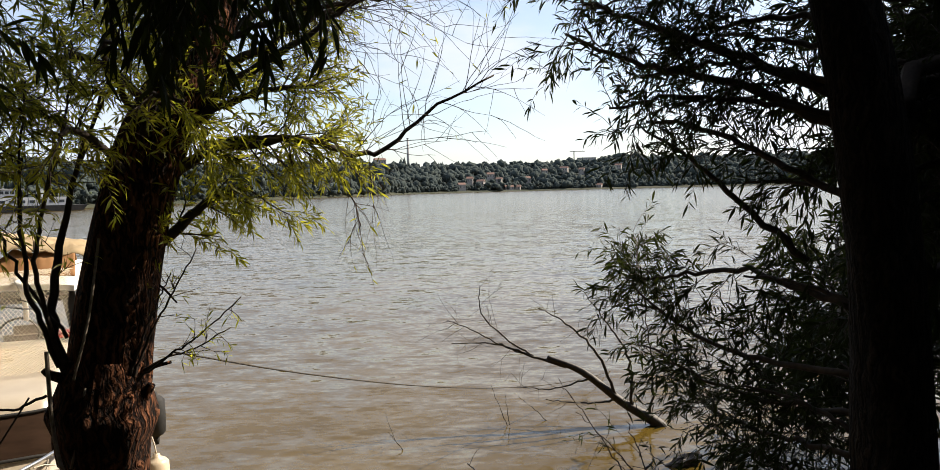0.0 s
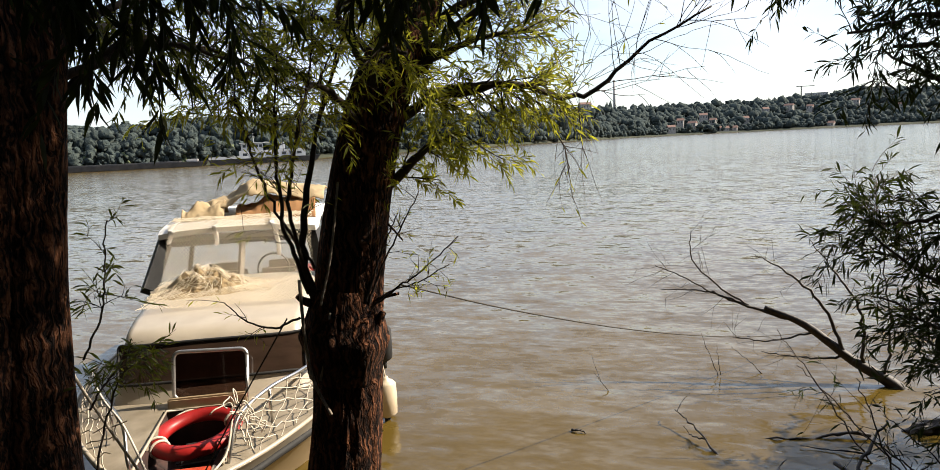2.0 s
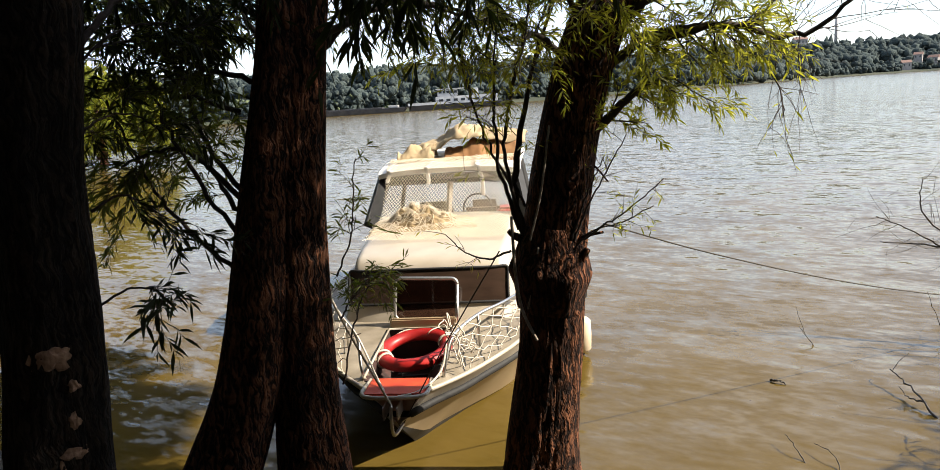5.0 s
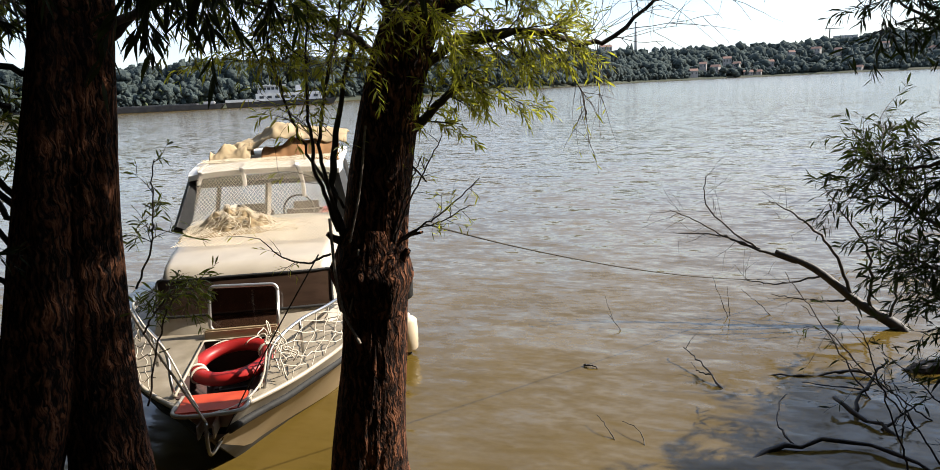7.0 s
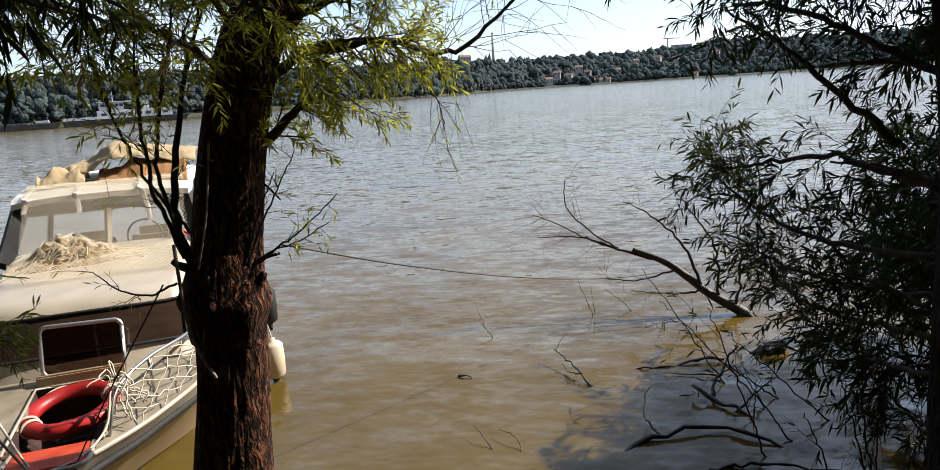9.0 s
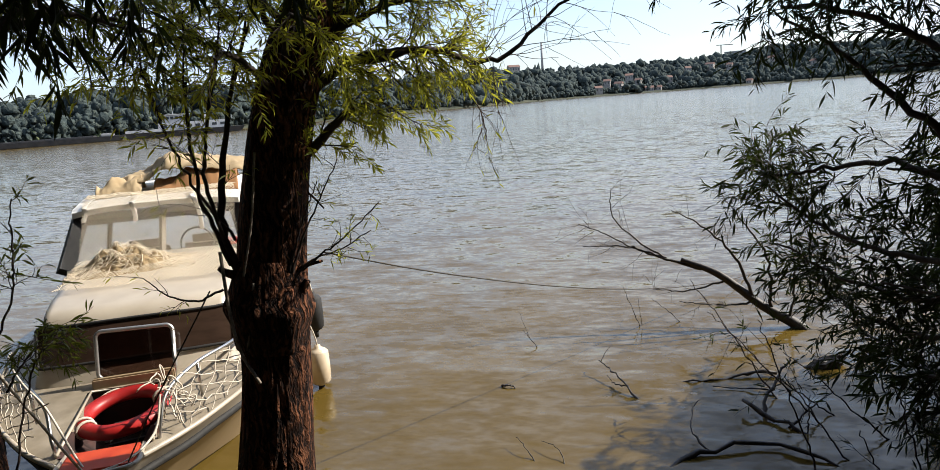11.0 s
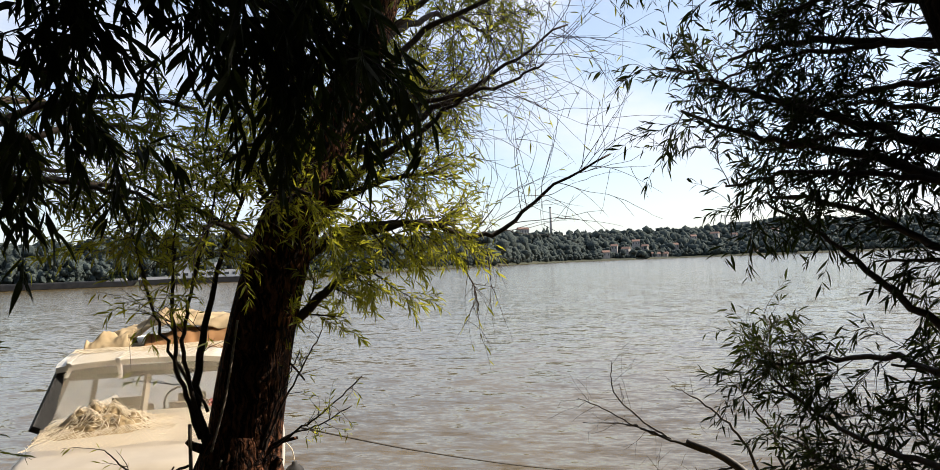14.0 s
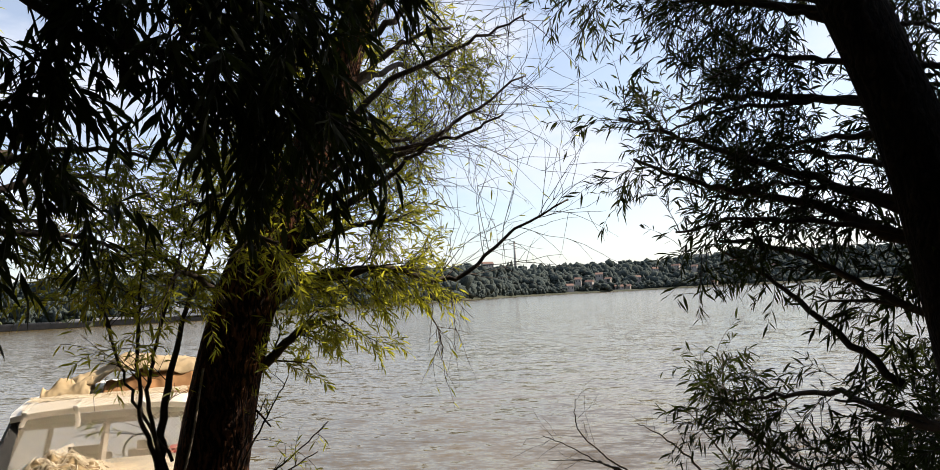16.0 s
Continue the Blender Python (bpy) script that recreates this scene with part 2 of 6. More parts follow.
ALU = textured("dull_aluminium", [(0.40, 0.39, 0.37), (0.52, 0.51, 0.49)], 25, rough=0.42, metal=0.9, bump=0.05)
ROPE_W = textured("pale_rope", [(0.46, 0.40, 0.32), (0.66, 0.60, 0.50)], 90, (1, 1, 1), 0.9, 0.5, depth=0.003)
ROPE_D = textured("dark_rope", [(0.03, 0.027, 0.022), (0.07, 0.06, 0.05)], 90, rough=0.9, bump=0.4, depth=0.003)
NET = textured("tan_net_twine", [(0.56, 0.47, 0.33), (0.78, 0.69, 0.54)], 60, rough=0.9, bump=0.2)
NET_HEAP = textured("heaped_net", [(0.16, 0.10, 0.045), (0.40, 0.29, 0.15), (0.52, 0.41, 0.25)], 22, rough=0.95, bump=0.9, depth=0.03, second=0.4)
CANVAS = textured("tan_canvas", [(0.34, 0.25, 0.135), (0.48, 0.37, 0.22)], 6, rough=0.9, bump=0.35, depth=0.01, second=0.3)
CANVAS_B = textured("brown_orange_canvas", [(0.28, 0.13, 0.045), (0.42, 0.22, 0.09)], 6, rough=0.9, bump=0.35, second=0.3)
FRAME_D = textured("dark_window_frame", [(0.008, 0.008, 0.008), (0.018, 0.017, 0.016)], 12, rough=0.7, bump=0.05)
CURTAIN = textured("brown_curtain", [(0.05, 0.030, 0.020), (0.12, 0.075, 0.05)], 12, (6, 1, 0.3), 0.9, 0.4)
SEAT = textured("brown_seat_cover", [(0.12, 0.085, 0.06), (0.20, 0.15, 0.11)], 12, rough=0.85, bump=0.2)
WHITE_PL = textured("white_plastic", [(0.68, 0.66, 0.61), (0.80, 0.78, 0.73)], 10, rough=0.45, bump=0.03)
CREAM = textured("cream_vinyl", [(0.62, 0.50, 0.34), (0.72, 0.61, 0.45)], 9, rough=0.4, bump=0.05, second=0.25)
GLASS = glass_material("window_glass", (0.86, 0.88, 0.88))
TINTED = glass_material("smoked_acrylic", (0.34, 0.26, 0.23), 0.05)
# distance haze is put into these leaf colours as a blue-grey lift
FAR_LEAF_HAZED = textured("far_woods", [(0.032, 0.044, 0.046), (0.054, 0.070, 0.068), (0.086, 0.102, 0.090)], 0.8, rough=0.95, bump=1.0, depth=1.0, spec=0.1, detail=8, second=0.35)
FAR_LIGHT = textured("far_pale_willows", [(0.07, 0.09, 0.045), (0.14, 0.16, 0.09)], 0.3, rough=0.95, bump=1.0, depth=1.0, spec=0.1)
FAR_SOIL = textured("far_slope", [(0.014, 0.020, 0.010), (0.026, 0.032, 0.016), (0.05, 0.048, 0.03)], 0.03, rough=0.95, bump=0.5, depth=1.0)
HOUSE_W = textured("pale_render", [(0.20, 0.19, 0.18), (0.32, 0.30, 0.28)], 0.6, rough=0.8, bump=0.1)
ROOF_T = textured("clay_roof", [(0.13, 0.075, 0.06), (0.20, 0.12, 0.095)], 1.5, rough=0.85, bump=0.2)
CONCRETE = textured("grey_concrete", [(0.25, 0.25, 0.25), (0.36, 0.35, 0.34)], 0.5, rough=0.85, bump=0.1)
BARGE = textured("dark_barge_steel", [(0.015, 0.017, 0.02), (0.05, 0.045, 0.042)], 0.8, rough=0.6, bump=0.1)
SHIP_W = textured("ship_white", [(0.34, 0.35, 0.36), (0.48, 0.48, 0.48)], 0.8, rough=0.5, bump=0.05)
DARK_PANE = textured("dark_pane", [(0.02, 0.024, 0.03), (0.04, 0.045, 0.05)], 1.0, rough=0.15, bump=0)


# ---- mesh helpers ----
def mesh(name, verts, faces, smooth=True):
    me = bpy.data.meshes.new(name)
    me.from_pydata([tuple(v) for v in verts], [], [tuple(f) for f in faces])
    if smooth:
        me.polygons.foreach_set("use_smooth", [True] * len(me.polygons))
    me.update()
    return me


def part(name, me, mat, parent=None, label="", m=None):
    if isinstance(me, bmesh.types.BMesh):
        bm, me = me, bpy.data.meshes.new(name)
        bm.to_mesh(me)
        bm.free()
    if not me.materials:
        me.materials.append(mat)
    ob = new(name, me)
    if parent is not None:
        ob.parent = parent
    if m is not None:
        ob.matrix_basis = m
    return tagged(ob, label)


def box_bm(lo, hi, bevel=0.0, seg=2):
    bm = bmesh.new()
    bmesh.ops.create_cube(bm, size=1)
    for v in bm.verts:
        v.co = Vector([l + (c + 0.5) * (h - l) for c, l, h in zip(v.co, lo, hi)])
    if bevel:
        bmesh.ops.bevel(bm, geom=bm.edges[:], offset=bevel, segments=seg, affect="EDGES")
    return bm


def spline(pts, n):
    """Points along a smooth curve through pts."""
    p = np.array(pts, float)
    p = np.vstack([2 * p[0] - p[1], p, 2 * p[-1] - p[-2]])
    out = []
    m = len(p) - 3
    for s in np.linspace(0, m, n):
        i = min(int(s), m - 1)
        u = s - i
        a, b, c, d = p[i:i + 4]
        out.append(0.5 * (2 * b + (c - a) * u + (2 * a - 5 * b + 4 * c - d) * u * u + (3 * b - a - 3 * c + d) * u ** 3))
    return np.array(out)


def tube_data(path, radii, sides=6, wobble=None, cap=True):
    path = np.array(path, float)
    n = len(path)
    radii = np.broadcast_to(np.array(radii, float), (n,))
    tan = np.gradient(path, axis=0)
    tan /= np.linalg.norm(tan, axis=1, keepdims=True) + 1e-9
    ref = np.array([0.0, 0, 1]) if abs(tan[0][2]) < 0.9 else np.array([1.0, 0, 0])
    verts, faces = [], []
    u = np.cross(tan[0], ref)
    u /= np.linalg.norm(u)
    ang = np.linspace(0, 2 * np.pi, sides, endpoint=False)
    for i in range(n):
        u = u - tan[i] * (u @ tan[i])
        u /= np.linalg.norm(u) + 1e-9
        w = np.cross(tan[i], u)
        r = radii[i] * (np.ones(sides) if wobble is None else wobble(path[i], i, ang))
        verts.append(path[i] + np.outer(np.cos(ang) * r, u) + np.outer(np.sin(ang) * r, w))
    for i in range(n - 1):
        for k in range(sides):
            a, b = i * sides + k, i * sides + (k + 1) % sides
            faces.append((a, b, b + sides, a + sides))
    if cap:
        faces.append(tuple(range(sides - 1, -1, -1)))
        faces.append(tuple(range((n - 1) * sides, n * sides)))
    return np.vstack(verts), faces


class Soup:
    """Collects many pieces into one mesh."""
    def __init__(self):
        self.v, self.f, self.n = [], [], 0

    def add(self, verts, faces):
        self.v.append(np.asarray(verts, float))
        self.f.extend([tuple(i + self.n for i in f) for f in faces])
        self.n += len(verts)
        return self

    def mesh(self, name, smooth=True):
        return mesh(name, np.vstack(self.v), self.f, smooth)


def tube(name, pts, radius, mat, parent=None, label="", n=24, sides=8, taper=1.0):
    path = spline(pts, n) if len(pts) > 2 else np.linspace(pts[0], pts[1], 2 if n == 24 else n)
    v, f = tube_data(path, radius * np.linspace(1, taper, len(path)), sides)
    return part(name, mesh(name, v, f), mat, parent, label)


def root(name, m, label, category, group=""):
    ob = new(name)
    ob.matrix_basis = m
    return tagged(ob, label, category, group)


# ---- river, bank and far shore ----
def river():
    v, f = [], []
    xs = [-3000, -900, -300, -90, -25, -8, 8, 25, 90, 300, 900, 3000]
    ys = [-30, -8, 2, 8, 20, 60, 200, 700, 1800, 4800]
    for y in ys:
        for x in xs:
            v.append((x, y, 0))
    for j in range(len(ys) - 1):
        for i in range(len(xs) - 1):
            a = j * len(xs) + i
            f.append((a, a + 1, a + 1 + len(xs), a + len(xs)))
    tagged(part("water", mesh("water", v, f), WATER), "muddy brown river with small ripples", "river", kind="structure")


river()


def bank():
    v, f = [], []
    nx, ny = 60, 40
    for j in range(ny):
        for i in range(nx):
            x, y = -30 + 60 * i / (nx - 1), -30 + 33.5 * j / (ny - 1)
            edge = 1.2 + 0.35 * math.sin(x * 0.7) - 0.10 * x * (x < 0) * 0.6
            s = (edge - y) / 2.2
            z = -0.5 + 1.55 * min(1, max(0, s)) ** 0.8 + 0.10 * noise.noise((x * 0.8, y * 0.8, 0))
            v.append((x, y, z if y < 3.2 else -0.7))
    for j in range(ny - 1):
        for i in range(nx - 1):
            a = j * nx + i
            f.append((a, a + 1, a + 1 + nx, a + nx))
    tagged(part("ground", mesh("ground", v, f), EARTH), "bare earth river bank under the willows", "ground", kind="structure")


bank()

EYE_X, EYE_Y = 0.6, -1.0
SHORE = [(-75, 190), (-60, 200), (-45, 215), (-32, 238), (-25, 290), (-18, 365), (-10, 540), (-4, 800), (5, 950), (15, 1020), (28, 1080), (45, 1150), (70, 1200)]
CREST = [(-75, 3.0), (-55, 3.0), (-42, 2.6), (-38, 3.1), (-30, 3.0), (-20, 2.6), (-12, 2.55), (-7, 2.5), (-3, 2.2), (0, 2.25), (6, 2.25), (10, 2.4), (13, 2.75), (18, 2.6), (28, 2.4), (45, 2.3), (70, 2.0)]


def along(table, az):
    return float(np.interp(az, [a for a, _ in table], [d for _, d in table]))


def polar(az, d, z=0.0):
    a = radians(az)
    return (EYE_X + d * math.sin(a), EYE_Y + d * math.cos(a), z)


def far_slope():
    """The wooded hillside beyond the river."""
    v, f = [], []
    azs = np.linspace(-75, 70, 200)
    rows = [(-4, 0.0), (0.0, 0.02), (0.03, 0.06), (0.10, 0.30), (0.22, 0.62), (0.34, 0.78), (0.7, 0.7)]
    for az in azs:
        d, el = along(SHORE, az), along(CREST, az)
        top = d * 1.3 * math.tan(radians(el)) + 2.7
        for k, (s, h) in enumerate(rows):
            dd = d + s if k == 0 else d * (1 + s)
            v.append(polar(az, dd, -0.5 if k == 0 else 0.5 + h * top * (0.93 + 0.10 * noise.noise((az * 0.25, s * 9, 0)))))
    n = len(rows)
    for i in range(len(azs) - 1):
        for k in range(n - 1):
            a = i * n + k
            f.append((a, a + 1, a + n + 1, a + n))
    tagged(part("far_bank", mesh("far_bank", v, f), FAR_SOIL), "wooded hillside along the opposite shore", "hillside", kind="structure")


far_slope()


HOUSES = [(-0.2, 0.02, 4, 9, 6), (0.5, 0.05, 13, 8, 5), (1.4, 0.035, 8, 10, 6), (2.2, 0.07, 18, 10, 6), (2.9, 0.05, 12, 8, 5), (3.7, 0.012, 2, 11, 4), (4.4, 0.015, 2, 8, 4),
          (5.2, 0.05, 13, 8, 5), (6.6, 0.11, 25, 8, 5), (8.2, 0.14, 29, 12, 5), (9.6, 0.12, 26, 8, 5), (11.0, 0.012, 2, 7, 4), (12.5, 0.14, 32, 10, 5), (-6.8, 0.27, 36, 14, 6), (15.2, 0.10, 22, 9, 5)]


def clump_shapes(count, rng, fine=2):
    out = []
    for k in range(count):
        bm = bmesh.new()
        bmesh.ops.create_icosphere(bm, subdivisions=fine, radius=1)
        off = rng.uniform(0, 50)
        for p in bm.verts:
            d = p.co.normalized()
            r = 0.75 + 0.55 * noise.noise(d * 1.6 + Vector((off, 0, 0))) + (0.6 if fine > 1 else 0.15) * noise.noise(d * 4.7 + Vector((0, off, 0)))
            p.co = d * max(0.35, r)
        bm.verts.index_update()
        out.append((np.array([p.co for p in bm.verts]), [tuple(q.index for q in fc.verts) for fc in bm.faces]))
        bm.free()
    return out


def far_woods():
    rng = np.random.default_rng(5)
    shapes, coarse = clump_shapes(10, rng), clump_shapes(10, rng, 1)
    dark, pale = Soup(), Soup()

    def tree(az, d, base, h, soup, wide=0.40, lumps=6):
        x, y, _ = polar(az, d)
        for k in range(lumps):
            v, f = (shapes if d < 450 else coarse)[rng.integers(len(shapes))]
            r = h * wide * (rng.uniform(0.22, 0.55) if lumps > 4 else rng.uniform(0.4, 0.85))
            c = np.array([x, y, base]) + rng.normal(0, 1, 3) * [h * wide * 0.42, h * wide * 0.42, 0] + [0, 0, h * rng.uniform(0.22, 0.86)]
            a = rng.uniform(0, 6.28)
            w = v * [r, r, r * rng.uniform(0.8, 1.25)]
            w = np.stack([w[:, 0] * math.cos(a) - w[:, 1] * math.sin(a), w[:, 0] * math.sin(a) + w[:, 1] * math.cos(a), w[:, 2]], 1)
            soup.add(w + c, f)
    weights = np.array([along(SHORE, q) for q in np.linspace(-74, 69, 400)]) + 150
    weights /= weights.sum()
    for k in range(6500):
        az = float(np.linspace(-74, 69, 400)[rng.choice(400, p=weights)] + rng.uniform(-0.2, 0.2))
        d, el = along(SHORE, az), along(CREST, az)
        s = 0.012 + 0.33 * rng.uniform() ** 1.2
        if k % 4 == 0:
            s = rng.uniform(0.008, 0.03)
        top = d * 1.3 * math.tan(radians(el)) + 2.7
        ground = 0.5 + top * 0.95 * float(np.interp(s, [0, 0.03, 0.10, 0.22, 0.34], [0.02, 0.06, 0.30, 0.62, 0.78]))
        near = float(np.clip((500 - d) / 300, 0, 1))
        hh = rng.uniform(7, 12.5) + (1 - near) * rng.uniform(0, 6)
        if s < 0.03:
            hh *= rng.uniform(0.4, 0.75)
        el += 0.28 * noise.noise((az * 0.7, 3, 0)) + 0.16 * noise.noise((az * 2.7, 8, 0)) + rng.normal(0, 0.07)
        lim = 2.7 + d * (1 + s) * math.tan(radians(el))
        hh = min(hh, lim - ground)
        if any(abs(az - q[0]) < 0.42 and s < q[1] + 0.004 and d * (1 + s) * 0.0 + ground + hh > q[2] + 1 for q in HOUSES):
            continue
        if hh < 3:
            continue
        tree(az, d * (1 + s), ground - 0.8, hh, dark, 0.50 if d < 450 else 0.66, 9 if d < 450 else 4)
        if rng.uniform() < 0.05 and d < 420:
            tree(az, d + 4, 0.4, rng.uniform(4, 7), pale, 0.36, 5)
    tagged(part("far_woods", dark.mesh("far_woods"), FAR_LEAF_HAZED), "dense far hillside woods, coloured blue-green as through haze", "woods", kind="stuff")
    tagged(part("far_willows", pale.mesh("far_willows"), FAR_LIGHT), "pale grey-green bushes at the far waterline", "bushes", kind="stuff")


far_woods()


def thicket():
    """Unseen dense woods and canopy, added around the path to block sky and sun."""
    rng = np.random.default_rng(8)
    shapes = clump_shapes(8, rng)
    s = Soup()
    for k in range(900):
        v, f = shapes[rng.integers(len(shapes))]
        if k < 460:
            c = (rng.uniform(-22, 22), rng.uniform(-12, -4.2), rng.uniform(0.3, 9))
            r = rng.uniform(1.2, 2.2)
        elif k < 640:
            c = (rng.uniform(-14, 9), rng.uniform(-6, 0.4), rng.uniform(6.4, 9.5))
            r = rng.uniform(0.8, 1.5)
        else:
            side = -1 if k % 2 else 1
            c = (side * rng.uniform(5.5, 13), rng.uniform(-6, -0.6), rng.uniform(0.3, 8))
            r = rng.uniform(1.0, 2.0)
        s.add(v * r + np.array(c), f)
    for k in range(150):
        v, f = shapes[rng.integers(len(shapes))]
        s.add(v * rng.uniform(0.8, 1.4) + np.array((rng.uniform(6.3, 10), rng.uniform(-1.5, 3.4), rng.uniform(0.3, 7))), f)
    for k in range(70):
        v, f = shapes[rng.integers(len(shapes))]
        s.add(v * rng.uniform(0.8, 1.3) + np.array((rng.uniform(-12, -6.5), rng.uniform(-1.5, 1.0), rng.uniform(0.3, 7))), f)
    for k in range(150):
        v, f = shapes[rng.integers(len(shapes))]
        x = rng.uniform(-18, -7)
        s.add(v * rng.uniform(0.8, 1.3) + np.array((x, rng.uniform(-1.5, -2.6 + (0.6 - x) * 0.40), rng.uniform(0.3, 9))), f)
    for k in range(70):
        v, f = shapes[rng.integers(len(shapes))]
        s.add(v * rng.uniform(0.8, 1.2) + np.array((rng.uniform(-11, -2.6), rng.uniform(0.4, 3.2), rng.uniform(7.2, 9.5))), f)
    for k in range(170):
        v, f = shapes[rng.integers(len(shapes))]
        x = rng.uniform(9, 18)
        s.add(v * rng.uniform(0.9, 1.5) + np.array((x, rng.uniform(-1, min(8, (x - 0.6) * 1.05 - 2.8)), rng.uniform(0.3, 4.5))), f)
    tagged(part("shade_thicket", s.mesh("shade_thicket"), FAR_LEAF_HAZED), "unseen dark woods added around the path to block light", "woods", kind="stuff")


thicket()


def house(az, d, z, w, h, depth, wall, roof, turn, label="small pale house among far trees"):
    x, y, _ = polar(az, d)
    ob = root("house", pose(x, y, z, 0, 0, -az + turn), label, "house", "houses on the far hillside")
    part("wall", box_bm((-w / 2, -depth / 2, -4), (w / 2, depth / 2, h)), wall, ob)
    o = 0.4
    v = [(-w / 2 - o, -depth / 2 - o, h), (w / 2 + o, -depth / 2 - o, h), (w / 2 + o, depth / 2 + o, h), (-w / 2 - o, depth / 2 + o, h),
         (-w / 2 - o, 0, h + depth * 0.38), (w / 2 + o, 0, h + depth * 0.38)]
    part("roof", mesh("roof", v, [(0, 1, 5, 4), (2, 3, 4, 5), (0, 4, 3), (1, 2, 5), (3, 2, 1, 0)], False), roof, ob)
    n = max(1, int(w / 3.2))
    for i in range(n):
        cx = -w / 2 + (i + 0.5) * w / n
        part("window", box_bm((cx - 0.55, -depth / 2 - 0.06, h * 0.35), (cx + 0.55, -depth / 2 + 0.02, h * 0.78)), DARK_PANE, ob)


for az, s, z, w, h in HOUSES:
    house(az, along(SHORE, az) * (1 + s), z, w, h, 7, HOUSE_W, ROOF_T, (az * 37) % 50 - 25)


def block(az, d, z, w, h, floors, columns):
    x, y, _ = polar(az, d)
    ob = root("apartment_block", pose(x, y, z, 0, 0, -az), "grey flat-roofed block above the far trees", "building")
    part("wall", box_bm((-w / 2, -5, -8), (w / 2, 5, h)), CONCRETE, ob)
    part("roof", box_bm((-w / 2 - 0.3, -5.3, h), (w / 2 + 0.3, 5.3, h + 0.5)), CONCRETE, ob)
    for j in range(floors):
        for i in range(columns):
            cx, cz = -w / 2 + (i + 0.5) * w / columns, (j + 0.4) * h / floors
            part("window", box_bm((cx - 0.6, -5.06, cz), (cx + 0.6, -4.95, cz + 1.2)), DARK_PANE, ob)


block(-42.2, 300, 9.0, 8, 5.5, 2, 3)
block(10.0, 1350, 54, 36, 5, 1, 7)


def chimney():
    x, y, _ = polar(-4.5, 1020)
    ob = root("factory_chimney", pose(x, y, 38), "tall thin concrete chimney on the far hilltop", "chimney")
    v, f = tube_data([(0, 0, -8), (0, 0, 20), (0, 0, 41)], [2.1, 1.7, 1.3], 16)
    part("shaft", mesh("shaft", v, f), CONCRETE, ob)
    v, f = tube_data([(0, 0, 41), (0, 0, 42.2)], [1.55, 1.55], 16)
    part("rim", mesh("rim", v, f), BARGE, ob)


chimney()


def crane():
    x, y, _ = polar(9.0, 1400)
    ob = root("tower_crane", pose(x, y, 55, 0, 0, 20), "thin tower crane on the far skyline", "crane")
    part("mast", box_bm((-0.7, -0.7, -6), (0.7, 0.7, 20)), BARGE, ob)
    part("jib", box_bm((-9, -0.5, 19), (24, 0.5, 20.2)), BARGE, ob)


crane()


def ship():
    az, d = -36.6, 208
    x, y, _ = polar(az, d)
    m = pose(x, y, 0, 0, 0, -az - 3)
    tug = root("river_tug", m, "white river push boat with a dark hull", "ship")
    v = [(0.3, -3.6, 0.1), (29, -3.6, 0.1), (29, 3.6, 0.1), (0.3, 3.6, 0.1), (0, -3.9, 1.5), (30, -3.9, 1.5), (30, 3.9, 1.5), (0, 3.9, 1.5)]
    q = [(0, 1, 5, 4), (1, 2, 6, 5), (2, 3, 7, 6), (3, 0, 4, 7), (4, 5, 6, 7), (3, 2, 1, 0)]
    part("hull", mesh("hull", v, q, False), BARGE, tug)
    part("bulwark", box_bm((0, -3.95, 1.5), (12, -3.8, 2.2)), SHIP_W, tug)
    part("deckhouse", box_bm((8, -3.0, 1.5), (26, 3.0, 3.6), 0.1), SHIP_W, tug)
    part("wheelhouse", box_bm((8.6, -2.6, 3.6), (14.5, 2.6, 5.6), 0.15), SHIP_W, tug)
    part("canopy", box_bm((8.2, -3.0, 5.6), (16.5, 3.0, 5.8)), SHIP_W, tug)
    for i in range(5):
        part("window", box_bm((9.1 + i * 1.1, -2.66, 4.5), (9.9 + i * 1.1, -2.55, 5.2)), DARK_PANE, tug)
    for i in range(8):
        part("window", box_bm((9 + i * 2.1, -3.06, 2.2), (10.2 + i * 2.1, -2.95, 2.9)), DARK_PANE, tug)
    part("funnel", box_bm((19, -0.8, 3.6), (20.6, 0.8, 5.6), 0.2), SHIP_W, tug)
    for i in range(4):
        part("rail_post", box_bm((22 + i * 1.6, -2.9, 3.6), (22.1 + i * 1.6, -2.8, 4.5)), SHIP_W, tug)
    part("mast", box_bm((12, -0.1, 5.8), (12.2, 0.1, 8.4)), SHIP_W, tug)
    for k in range(2):
        b = root("river_barge", m @ pose(-40.4 - 40 * k, 0, 0), "long low dark steel cargo barge", "barge", "barges pushed by the tug")
        v = [(1, -4.6, 0.1), (39, -4.6, 0.1), (39, 4.6, 0.1), (1, 4.6, 0.1), (0, -4.8, 1.35), (40, -4.8, 1.35), (40, 4.8, 1.35), (0, 4.8, 1.35)]
        part("hull", mesh("hull", v, q, False), BARGE, b)
        part("coaming", box_bm((3, -4.2, 1.35), (33, 4.2, 1.7)), BARGE, b)
        part("winch", box_bm((34.5, -2, 1.35), (37.5, 2, 2.1), 0.2), CONCRETE, b)


ship()


